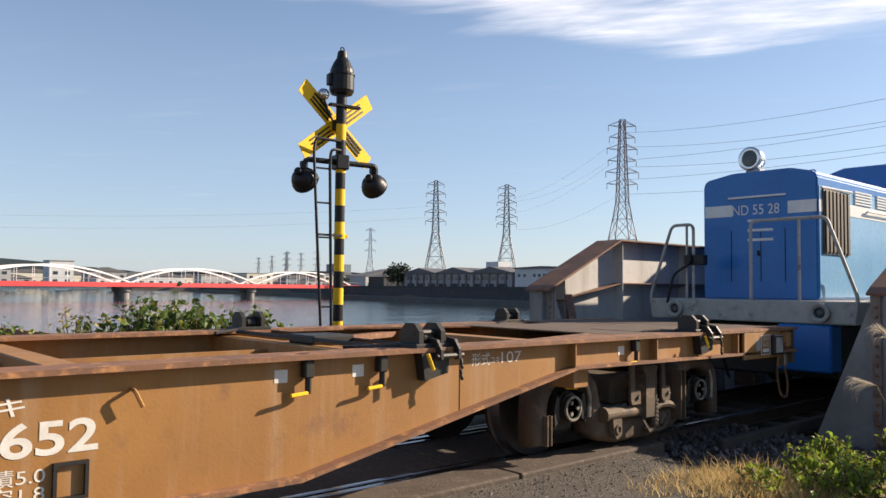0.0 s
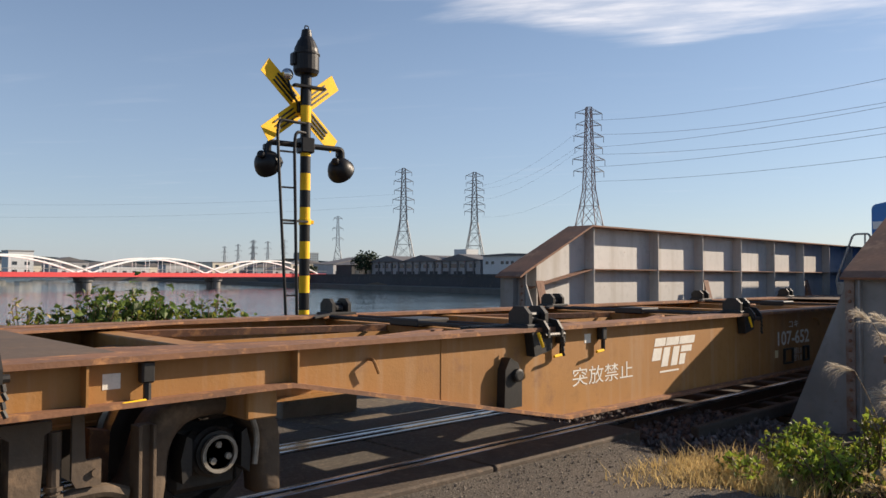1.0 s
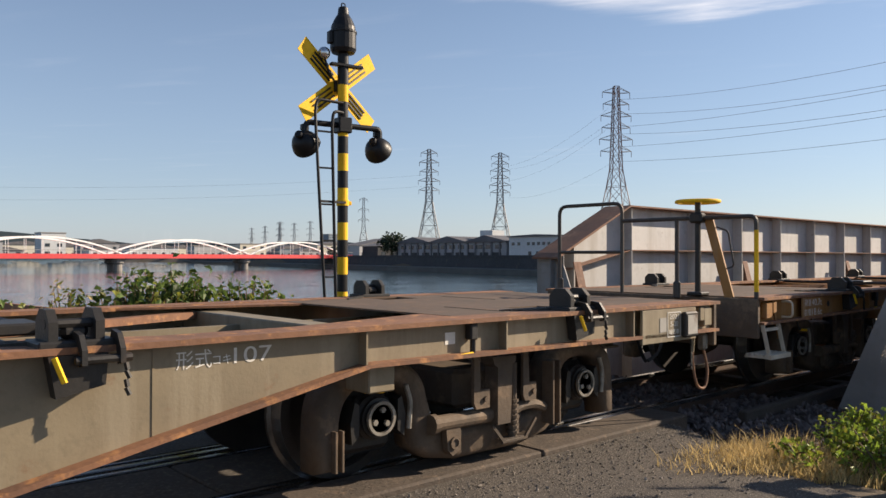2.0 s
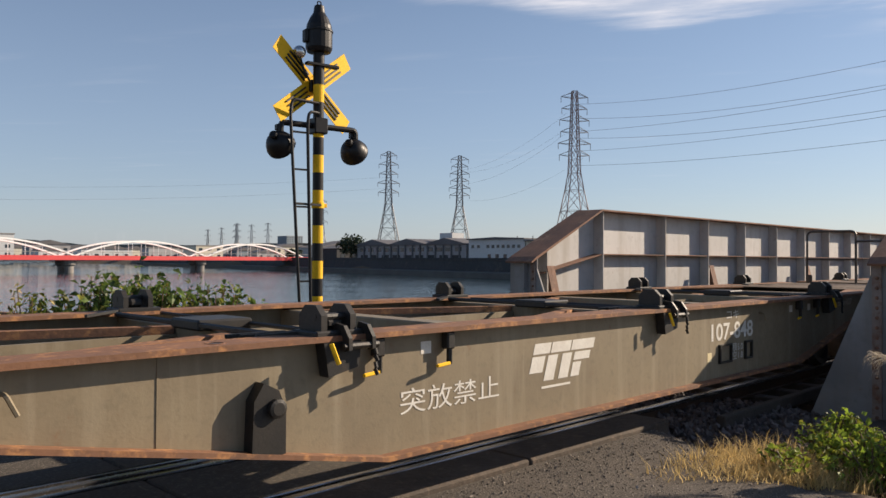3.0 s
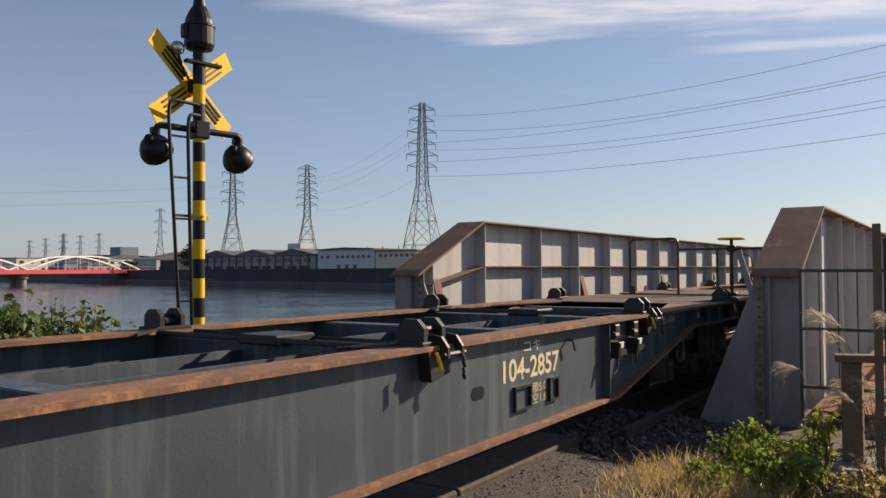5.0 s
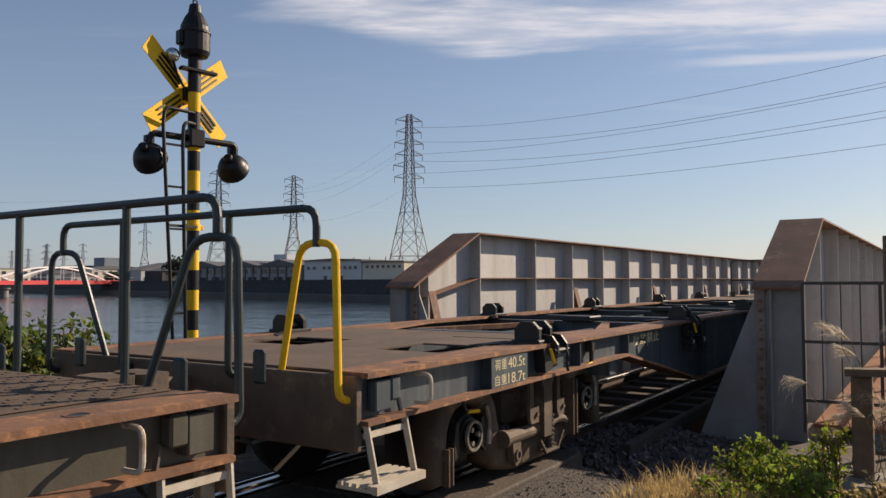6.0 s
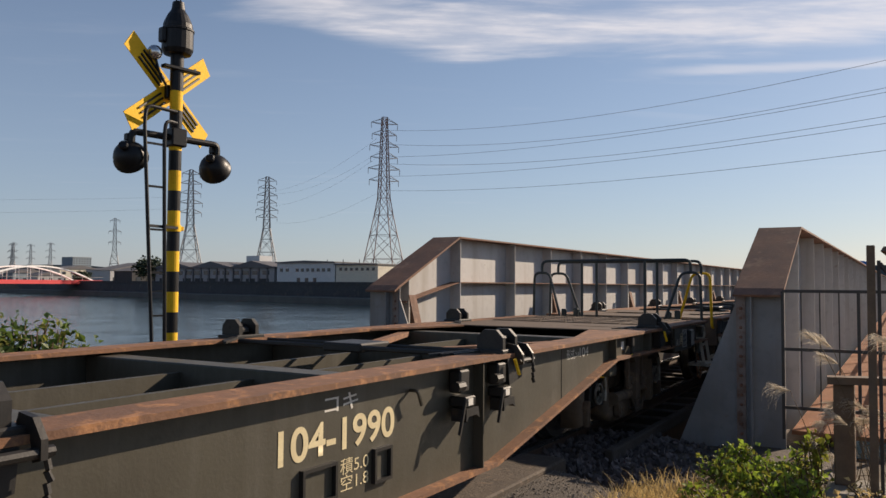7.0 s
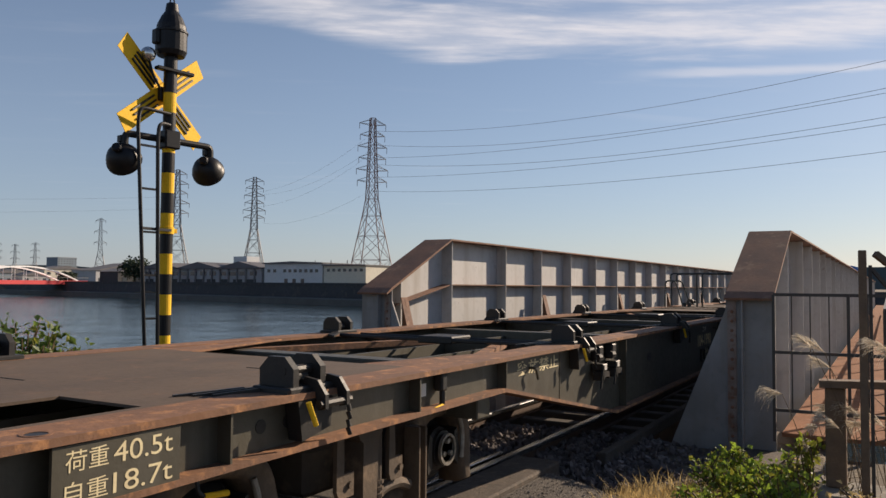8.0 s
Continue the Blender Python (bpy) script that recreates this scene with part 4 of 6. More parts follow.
for k in range(14):
    bm = bmesh.new()
    box(bm, 149.7, 149.9, 139 + 3.1 * k, 139.5 + 3.1 * k, 0.9, 5.3)
    part("pilaster", bm, m_roof, w)
bm = bmesh.new()
box(bm, 158, 163, 150, 155, 7.0, 9.0)
part("roof_box", bm, m_whitewall, w)
ww = warehouse(150, 117, 136, 26, 6.6, 7.2, m_whitewall, "pale two-storey factory office with small windows", 1)
windows(ww, 150, 118, 130, 4.4, 7, 0.9, 0.8)
windows(ww, 150, 122, 130, 1.8, 3, 1.0, 1.0)
windows(ww, 150, 131.5, 135.5, 4.4, 2, 0.9, 0.8)
wc = warehouse(150, 104, 116.6, 24, 6.0, 6.3, m_creamwall, "cream flat-roofed factory block beside the office", 1)
windows(wc, 150, 104.5, 116, 4.6, 7, 0.8, 0.7)
bm = bmesh.new()
for k in range(4):
    rod(bm, (152, 106 + 5 * k, 6.0), (152, 106 + 5 * k, 7.4), 0.12, 6)
part("roof_vents", bm, m_pier, wc)


def clump_tree(name, x, y, z0, r, h, seed, label):
    rng = random.Random(seed)
    t = thing(name, pose(x, y, z0), label, "tree")
    bm = bmesh.new()
    rod(bm, (0, 0, 0), (0, 0, h * 0.6), r * 0.09, 8, r * 0.04)
    for k in range(6):
        a = rng.uniform(0, math.tau)
        rod(bm, (0, 0, h * (0.25 + 0.05 * k)), (math.cos(a) * r * 0.7, math.sin(a) * r * 0.7, h * (0.5 + 0.06 * k)), r * 0.035, 5, r * 0.012)
    part("trunk", bm, m_stem, t)
    bm = bmesh.new()
    for _ in range(900):
        d = rand_dir(rng, 0.0)
        rr = rng.uniform(0.5, 1.0) * (1 + 0.18 * math.sin(d.x * 7 + d.z * 5))
        p = Vector((d.x * r * rr, d.y * r * rr, h * 0.58 + d.z * h * 0.42 * rr))
        leaf(bm, p, rand_dir(rng), rand_dir(rng, 0.6), r * rng.uniform(0.12, 0.26), 0.8)
    part("crown", bm, m_tree, t)


clump_tree("tree", 150, 186, 0.9, 4.2, 8.0, 41, "dark round-crowned broad-leaved tree on the far bank")
for k, (x, y, r, h) in enumerate(((172, 196, 3.0, 5.0), (176, 210, 3.5, 4.6), (190, 226, 4, 5), (160, 232, 3, 4.0))):
    clump_tree("tree", x, y, 0.9, r, h, 50 + k, "dark broad-leaved tree among the sheds of the far bank")


def simple_house(name, x, y, w, d, h, wall, label, roof=None):
    b = thing(name, pose(x, y, 0.8), label, "building")
    bm = bmesh.new()
    box(bm, -w / 2, w / 2, -d / 2, d / 2, 0, h)
    part("wall", bm, wall, b)
    bm = bmesh.new()
    if roof:
        prism(bm, [(-w / 2 - 0.4, h), (w / 2 + 0.4, h), (0, h + roof)], "y", -d / 2 - 0.4, d / 2 + 0.4)
    else:
        box(bm, -w / 2 - 0.2, w / 2 + 0.2, -d / 2 - 0.2, d / 2 + 0.2, h + 0.004, h + 0.4)
    part("roof", bm, m_roof if roof else m_pier, b)
    for lv in range(max(1, int(h / 3.2))):
        for k in range(max(1, int(w / 4))):
            bm = bmesh.new()
            xx = -w / 2 + (k + 0.5) * w / max(1, int(w / 4))
            box(bm, xx - 0.9, xx + 0.9, -d / 2 - 0.06, -d / 2 + 0.1, 1.0 + 3.2 * lv, 2.3 + 3.2 * lv)
            part("window", bm, m_glass, b)
    return b


def build_town():
    rng = random.Random(77)
    walls = (m_farbuild, m_whitewall, m_creamwall, m_factory, m_farblue)
    for k in range(95):
        y = rng.uniform(330, 700)
        heading = rng.uniform(0.03, 0.95)
        x = y * heading * 0.95
        w = rng.uniform(8, 26)
        simple_house("town_building", x, y, w, rng.uniform(8, 14), rng.uniform(2.5, 6.5) * (1 + (y - 300) / 700), rng.choice(walls), "small far town building beyond the red bridge", rng.choice((None, 1.8, 2.4)))
    simple_house("town_building", 90, 330, 9, 9, 9.5, m_whitewall, "white mid-rise block beyond the red bridge")
    simple_house("town_building", 700, 1040, 30, 26, 36, m_farblue, "distant tower block, tinted grey-blue for haze")
    simple_house("town_building", 205, 262, 34, 12, 5.2, m_farbuild, "long pale shed on the far bank", 3.2)
    simple_house("town_building", 168, 215, 10, 9, 4.2, m_quay, "small dark shed on the far bank", 1.2)
    bm = bmesh.new()
    for base, amp, dist, seed in ((30, 26, 1650, 1), (17, 12, 1250, 2)):
        prev = None
        for k in range(121):
            a = radians(-8 + 110 * k / 120)
            h = base + amp * noise.noise(Vector((k * 0.09, seed * 7.3, 0))) + 2.0 * noise.noise(Vector((k * 0.9, seed, 3)))
            h += amp * 0.5 * math.exp(-((math.degrees(a) - 69) / 7) ** 2)
            p = Vector((math.cos(a) * dist, math.sin(a) * dist, 0))
            cur = (bm.verts.new((p.x, p.y, -3)), bm.verts.new((p.x, p.y, max(4, h))), bm.verts.new((p.x * 1.2, p.y * 1.2, max(4, h) * 0.7)))
            if prev:
                bm.faces.new((prev[0], cur[0], cur[1], prev[1]))
                bm.faces.new((prev[1], cur[1], cur[2], prev[2]))
            prev = cur
    solid("far_hills", bm, m_hill, "low wooded hills on the horizon, tinted blue for haze", "hills", kind="stuff")


build_town()

# ---- red bridge with white arches upstream ----
def build_arch_bridge():
    Z0, Z1, SPAN = 0.75, 1.9, 41.5
    br = thing("arch_bridge", pose(71, 202, 0, 0, 0, 12.5), "red girder road bridge with white tied arches over the river", "bridge")
    bm = bmesh.new()
    box(bm, -5 * SPAN, 2.1 * SPAN, -4.2, 4.2, Z0, Z1)
    part("deck_girder", bm, m_redsteel, br, "bright red deck girder")
    bm = bmesh.new()
    for k in range(96):
        rod(bm, (-4.95 * SPAN + 3 * k, -4.1, Z1), (-4.95 * SPAN + 3 * k, -4.1, Z1 + 0.9), 0.05, 4)
    bar(bm, (-5 * SPAN, -4.1, Z1 + 0.9), (2.1 * SPAN, -4.1, Z1 + 0.9), 0.1, 0.1)
    part("parapet", bm, m_pier, br, "thin grey parapet rail")
    for k in range(-5, 3):
        x0 = SPAN * k
        bm = bmesh.new()
        lathe(bm, [(1.1, -4.5), (1.1, -0.8), (1.7, -0.4), (1.7, Z0)], Matrix.Translation((x0, -1.5, 0)), 14)
        lathe(bm, [(1.1, -4.5), (1.1, -0.8), (1.7, -0.4), (1.7, Z0)], Matrix.Translation((x0, 1.5, 0)), 14)
        part("pier", bm, m_pier, br)
        if k == 2:
            break
        for yy in (-3.8, 3.8):
            bm = bmesh.new()
            pts = [(x0 + SPAN * t / 20, yy, Z1 - 0.1 + 4.1 * (1 - (2 * t / 20 - 1) ** 2)) for t in range(21)]
            prism(bm, [(p[0], p[2] + 0.21) for p in pts] + [(p[0], p[2] - 0.21) for p in pts[::-1]], "y", yy - 0.3, yy + 0.3)
            arch = part("arch", bm, m_whitesteel, br, "white steel arch rib")
            for t in range(2, 19, 2):
                p = pts[t]
                bm = bmesh.new()
                bar(bm, (p[0], yy, Z1), (p[0], yy, p[2]), 0.09, 0.09)
                part("hanger", bm, m_whitesteel, arch)


build_arch_bridge()


# ---- power line ----
def pylon(x, y, h, turn, base_w, label, thick=0.22, arms=3, body=None, legs=0.44):
    t = thing("power_pylon", pose(x, y, 0.5, 0, 0, turn), label, "pylon", "power pylons")
    lv = [0, 0.16, 0.3, 0.42, 0.52, 0.6, 0.68, 0.76, 0.84, 0.92, 1.0]
    def half(f):
        if f < 0.5:
            return base_w / 2 * (1 - f / 0.5) + base_w * 0.13 * (f / 0.5)
        return base_w * (0.13 - 0.07 * (f - 0.5) / 0.5)
    bm = bmesh.new()
    for a, b in zip(lv, lv[1:]):
        ha, hb = half(a), half(b)
        ca = [Vector((sx * ha, sy * ha, a * h)) for sx, sy in ((-1, -1), (1, -1), (1, 1), (-1, 1))]
        cb = [Vector((sx * hb, sy * hb, b * h)) for sx, sy in ((-1, -1), (1, -1), (1, 1), (-1, 1))]
        for k in range(4):
            bar(bm, ca[k], cb[k], thick * 1.3, thick * 1.3)
            bar(bm, ca[k], cb[(k + 1) % 4], thick * 0.7, thick * 0.7)
            bar(bm, ca[(k + 1) % 4], cb[k], thick * 0.7, thick * 0.7)
            bar(bm, cb[k], cb[(k + 1) % 4], thick * 0.7, thick * 0.7)
    part("lattice", bm, body or m_pylon, t)
    for i in range(arms):
        z = h * (0.62 + 0.34 * i / max(1, arms - 1))
        w_ = base_w * (0.4 - 0.08 * i / max(1, arms - 1)) * (1.0 if i % 2 == 0 else 1.12)
        for s in (-1, 1):
            bm = bmesh.new()
            for yy in (-1, 1):
                q = half(z / h)
                bar(bm, (s * q, yy * q, z), (s * w_, 0, z + 0.3), thick * 0.8, thick * 0.8)
                bar(bm, (s * q, yy * q, z + 2.0), (s * w_, 0, z + 0.35), thick * 0.8, thick * 0.8)
            bar(bm, (s * w_, 0, z + 0.3), (s * w_ * 1.0, 0, z - 1.9), thick * 0.8, thick * 0.8)
            part("cross_arm", bm, m_pylon, t)
    return t


pylon(243.9, 168.8, 65.5, -35, 15, "tall red-grey lattice power pylon beyond the railway bridge", 0.21, 6, m_pylonred)
pylon(315.1, 297.6, 59.5, -38, 14, "grey lattice power pylon behind the factory", 0.25, 6)
pylon(276.4, 314.1, 59.5, -32, 14, "grey lattice power pylon behind the factory roofs", 0.25, 5)
pylon(455.7, 620, 59.5, -35, 13, "distant grey lattice power pylon", 0.34, 3)
for (x, y) in ((679.7, 1072.8), (696.7, 1150.4), (674, 1161.3), (755, 1410), (725, 1302), (652, 1120)):
    pylon(x, y, 58, -35, 15, "far small grey lattice power pylon on the skyline", 0.4, 3)


def wire(name, a, b, sag, r, label):
    bm = bmesh.new()
    a, b = Vector(a), Vector(b)
    pts = [a.lerp(b, t / 28) - Vector((0, 0, 4 * sag * (t / 28) * (1 - t / 28))) for t in range(29)]
    pipe(bm, pts, r, 0.0, 5)
    solid(name, bm, m_wire, label, "power line", "power lines")


for z, low in ((61, 46.5), (55.6, 41), (50.5, 40.1), (48, 35.3), (43, 33.9), (37.5, 28.5)):
    sag = (z - low - 0.578 * 3) / 0.976
    wire("power_line", (243.9, 168.8, z), (125, -125, z - 3), sag, 0.05, "thin sagging overhead power line")
for off, z in ((-5, 57), (5, 57), (-6, 49), (6, 41)):
    wire("power_line", (243.9 + off, 168.8, z), (315 + off, 297, z - 6), 5, 0.03, "thin overhead line between the pylons")
for z in (46, 40):
    wire("power_line", (276, 314, z), (-150, 540, z), 12, 0.03, "faint far overhead line")


# ---- the train ----
SPEED = 8.25
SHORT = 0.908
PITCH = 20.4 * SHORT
LEAD = -0.81
AXLE = 0.43


def frame_outline():
    """Side view of a bogie frame: a rounded hood over each axle, joined by a low sagging beam."""
    def hood(c, rx, top, n_, lo, a0, a1):
        pts = []
        for i in range(n_ + 1):
            q = radians(a0 + (a1 - a0) * i / n_)
            co, si = math.cos(q), math.sin(q)
            pts.append((c + rx * math.copysign(abs(co) ** 0.72, co), lo + (top - lo) * abs(si) ** 0.72))
        return pts
    up = [(-1.36, 0.16)] + hood(-0.95, 0.41, 0.755, 18, 0.36, 180, 14) + [(-0.5, 0.36), (-0.45, 0.31), (-0.36, 0.285), (0.36, 0.285), (0.45, 0.31), (0.5, 0.36)] + hood(0.95, 0.41, 0.755, 18, 0.36, 166, 0) + [(1.36, 0.16)]
    low = [(1.22, 0.16)] + hood(0.95, 0.25, 0.62, 16, 0.34, 0, 180) + [(0.68, 0.2), (0.56, 0.12), (0.3, 0.07), (-0.3, 0.07), (-0.56, 0.12), (-0.68, 0.2)] + hood(-0.95, 0.25, 0.62, 16, 0.34, 0, 180) + [(-1.22, 0.16)]
    return up + low


def bogie(parent, u, mats):
    """One two-axle bogie; its side frames and rigging hang under the wagon and the wheelsets turn in it."""
    bg_ = new("bogie")
    bg_.empty_display_size = 0.1
    bg_.parent = parent
    bg_.location = (u, 0, 0)
    for s in (-1, 1):
        bm = bmesh.new()
        outer_y = s * 0.985
        pts = [Vector(q) for q in frame_outline()]
        n_ = len(pts)
        loops = []
        for inset, back in ((0.0, 0.185), (0.0, 0.06), (0.012, 0.028), (0.03, 0.009), (0.055, 0.0)):
            ring = []
            for k in range(n_):
                d = (pts[(k + 1) % n_] - pts[k - 1]).normalized()
                ring.append(bm.verts.new((pts[k].x + d.y * inset, outer_y - s * back, pts[k].y - d.x * inset)))
            loops.append(ring)
        for a, b in zip(loops, loops[1:]):
            for k in range(n_):
                f = bm.faces.new((a[k], a[(k + 1) % n_], b[(k + 1) % n_], b[k]))
        bm.faces.new(loops[-1])
        bm.faces.new(loops[0])
        part("side_frame", bm, m_bogie, bg_, "dusty pressed-steel bogie side frame", smooth=True)
        for e in (-0.95, 0.95):
            bm = bmesh.new()
            a, b = sorted((s * 0.79, s * 0.86))
            box(bm, e - 0.2, e + 0.2, a, b, 0.2, 0.58, 0.04)
            a, b = sorted((s * 0.86, s * 0.95))
            box(bm, e - 0.145, e + 0.145, a, b, 0.31, 0.55, 0.045)
            for q in (-1, 1):
                prism(bm, [(e + q * 0.14, 0.34), (e + q * 0.19, 0.3), (e + q * 0.2, 0.42), (e + q * 0.17, 0.54), (e + q * 0.14, 0.52)], "y", *sorted((s * 0.861, s * 0.99)))
            part("axle_box", bm, m_black, bg_, "oily black axle box")
            bm = bmesh.new()
            m = Matrix.Translation((e, s * 0.93, AXLE)) @ Euler((radians(90 * -s), 0, 0)).to_matrix().to_4x4()
            lathe(bm, [(0.135, -0.01), (0.135, 0.02), (0.118, 0.035), (0.115, 0.055), (0.095, 0.057), (0.02, 0.05)], m, 24)
            part("axle_cap", bm, m_black, bg_)
            # brake block rib seen in the mouth of the arch, and the foot of the outer leg
            bm = bmesh.new()
            pipe(bm, [(e + 0.2, s * 0.99, 0.6), (e + 0.23, s * 1.0, 0.5), (e + 0.215, s * 1.0, 0.34)], 0.016, 0.06, 8)
            part("bearing_clip", bm, m_cap, bg_)
        bm = bmesh.new()
        for q in (-1.27, -1.225):
            box(bm, q - 0.008, q + 0.008, *sorted((s * 0.986, s * 1.03)), 0.17, 0.4, 0.003)
        part("end_rib", bm, m_bogie, bg_)
        bm = bmesh.new()
        for q in (0.5, 0.57):
            box(bm, q - 0.009, q + 0.009, *sorted((s * 0.986, s * 1.09)), 0.2, 0.64, 0.003)
        box(bm, 0.508, 0.562, *sorted((s * 0.986, s * 1.05)), 0.2, 0.64)
        part("stop_post", bm, m_bogie, bg_, "upright channel beside the spring nest")
        # little yellow release tap over the arch
        bm = bmesh.new()
        pipe(bm, [(-1.12, s * 1.02, 0.74), (-1.12, s * 1.05, 0.63), (-1.1, s * 1.06, 0.61)], 0.01, 0.03, 6)
        part("tap", bm, m_black, bg_)
        bm = bmesh.new()
        rod(bm, (-1.1, s * 1.06, 0.61), (-0.98, s * 1.07, 0.6), 0.013, 8)
        part("tap_grip", bm, m_yellow, bg_)
        # spring post, guide plates, links and brake rod
        bm = bmesh.new()
        a, b = sorted((s * 0.98, s * 1.1))
        prism(bm, [(-0.07, 0.28), (0.05, 0.28), (0.07, 0.66), (0.1, 0.68), (0.1, 0.72), (-0.12, 0.72), (-0.1, 0.67), (-0.07, 0.65)], "y", a, b)
        part("spring_post", bm, m_bogie, bg_, "dusty tan spring post")
        bm = bmesh.new()
        rod(bm, (0.13, s * 1.04, 0.16), (0.13, s * 1.04, 0.66), 0.03, 10)
        for q in range(7):
            rod(bm, (0.13, s * 1.04, 0.19 + 0.035 * q), (0.13, s * 1.04, 0.208 + 0.035 * q), 0.042, 10)
        prism(bm, [(0.0, 0.17), (0.03, 0.15), (0.24, 0.15), (0.27, 0.18), (0.24, 0.17), (0.03, 0.17)], "y", s * 1.04 - 0.03, s * 1.04 + 0.03)
        for q in (-0.09, 0.33):
            bar(bm, (q, s * 1.07, 0.27), (0.12 + 0.1 * math.copysign(1, q), s * 1.07, 0.15), 0.016, 0.02)
        rod(bm, (0.0, s * 1.07, 0.15), (0.24, s * 1.07, 0.15), 0.012, 6)
        part("damper", bm, m_bogie, bg_)
        for q, w0 in ((-0.27, 0.14), (0.19, 0.13)):
            bm = bmesh.new()
            prism(bm, [(q, 0.76), (q + 0.05, 0.76), (q + 0.06, 0.52), (q + w0, 0.52), (q + w0, 0.4), (q + 0.02, 0.4), (q, 0.44)], "y", *sorted((s * 1.06, s * 1.085)))
            rod(bm, (q + 0.1, s * 1.08, 0.46), (q + 0.1, s * 1.1, 0.46), 0.018, 8)
            part("guide_plate", bm, m_bogie, bg_, "dusty upright guide plate")
        bm = bmesh.new()
        a, b = sorted((s * 1.0, s * 1.05))
        rod(bm, (-0.56, s * 1.02, 0.34), (-0.06, s * 1.02, 0.335), 0.05, 14)
        rod(bm, (-0.58, s * 1.02, 0.34), (-0.54, s * 1.02, 0.34), 0.062, 14)
        prism(bm, [(-0.48, 0.36), (-0.4, 0.37), (-0.35, 0.28), (-0.35, 0.16), (-0.42, 0.13), (-0.46, 0.17)], "y", a, b)
        lathe(bm, [(0.04, 0.0), (0.04, 0.012), (0.025, 0.012), (0.025, 0.002)], Matrix.Translation((-0.405, s * 1.051, 0.21)) @ Euler((radians(90 * -s), 0, 0)).to_matrix().to_4x4(), 14)
        part("brake_link", bm, m_bogie, bg_)
        bm = bmesh.new()
        pipe(bm, [(0.08, s * 1.03, 0.3), (0.2, s * 1.03, 0.36), (0.36, s * 1.03, 0.36), (0.46, s * 1.03, 0.32)], 0.035, 0.1, 8)
        prism(bm, [(0.12, 0.34), (0.26, 0.38), (0.2, 0.22), (0.15, 0.18)], "y", *sorted((s * 1.0, s * 1.02)))
        part("brake_lever", bm, m_bogie, bg_)
        for e in (-0.95, 0.95):
            bm = bmesh.new()
            q = e - math.copysign(0.5, e)
            prism(bm, [(q - 0.05, 0.26), (q + 0.05, 0.24), (q + 0.06, 0.56), (q - 0.04, 0.58)], "y", *sorted((s * 0.6, s * 0.68)))
            part("brake_shoe", bm, m_flange_dk, bg_, "rusty brake shoe")
    bm = bmesh.new()
    box(bm, -0.22, 0.22, -0.85, 0.85, 0.36, 0.62, 0.03)
    part("bolster", bm, m_bogie, bg_)
    sets = []
    for e in (-0.95, 0.95):
        bm = bmesh.new()
        for s in (-1, 1):
            m = Matrix.Translation((0, s * 0.5, 0)) @ Euler((radians(90 * -s), 0, 0)).to_matrix().to_4x4()
            lathe(bm, [(0.08, -0.02), (0.46, -0.02), (0.462, 0.008), (0.435, 0.012), (0.428, 0.11), (0.37, 0.112), (0.35, 0.05), (0.16, 0.045), (0.14, 0.14), (0.08, 0.14)], m, 36)
        rod(bm, (0, -0.98, 0), (0, 0.98, 0), 0.07, 12)
        for s in (-1, 1):
            for k in range(3):
                q = math.tau * k / 3
                rod(bm, (0.05 * math.cos(q), s * 0.98, 0.05 * math.sin(q)), (0.05 * math.cos(q), s * 1.025, 0.05 * math.sin(q)), 0.018, 6)
            m = Matrix.Translation((0, s * 1.005, 0)) @ Euler((radians(90 * -s), 0, 0)).to_matrix().to_4x4()
            lathe(bm, [(0.1, 0), (0.1, 0.02), (0.082, 0.02), (0.082, 0.0)], m, 20)
        for f in bm.faces:
            c = f.calc_center_median()
            r = math.hypot(c.x, c.z)
            f.material_index = 1 if r > 0.415 and 0.5 < abs(c.y) < 0.625 else (2 if abs(c.y) > 0.985 else 0)
        ws = part("wheelset", bm, [m_wheel, m_tread, m_cap], bg_, "turning steel wheel pair")
        ws.location = (e, 0, AXLE)
        sets.append((ws, e))
    return sets


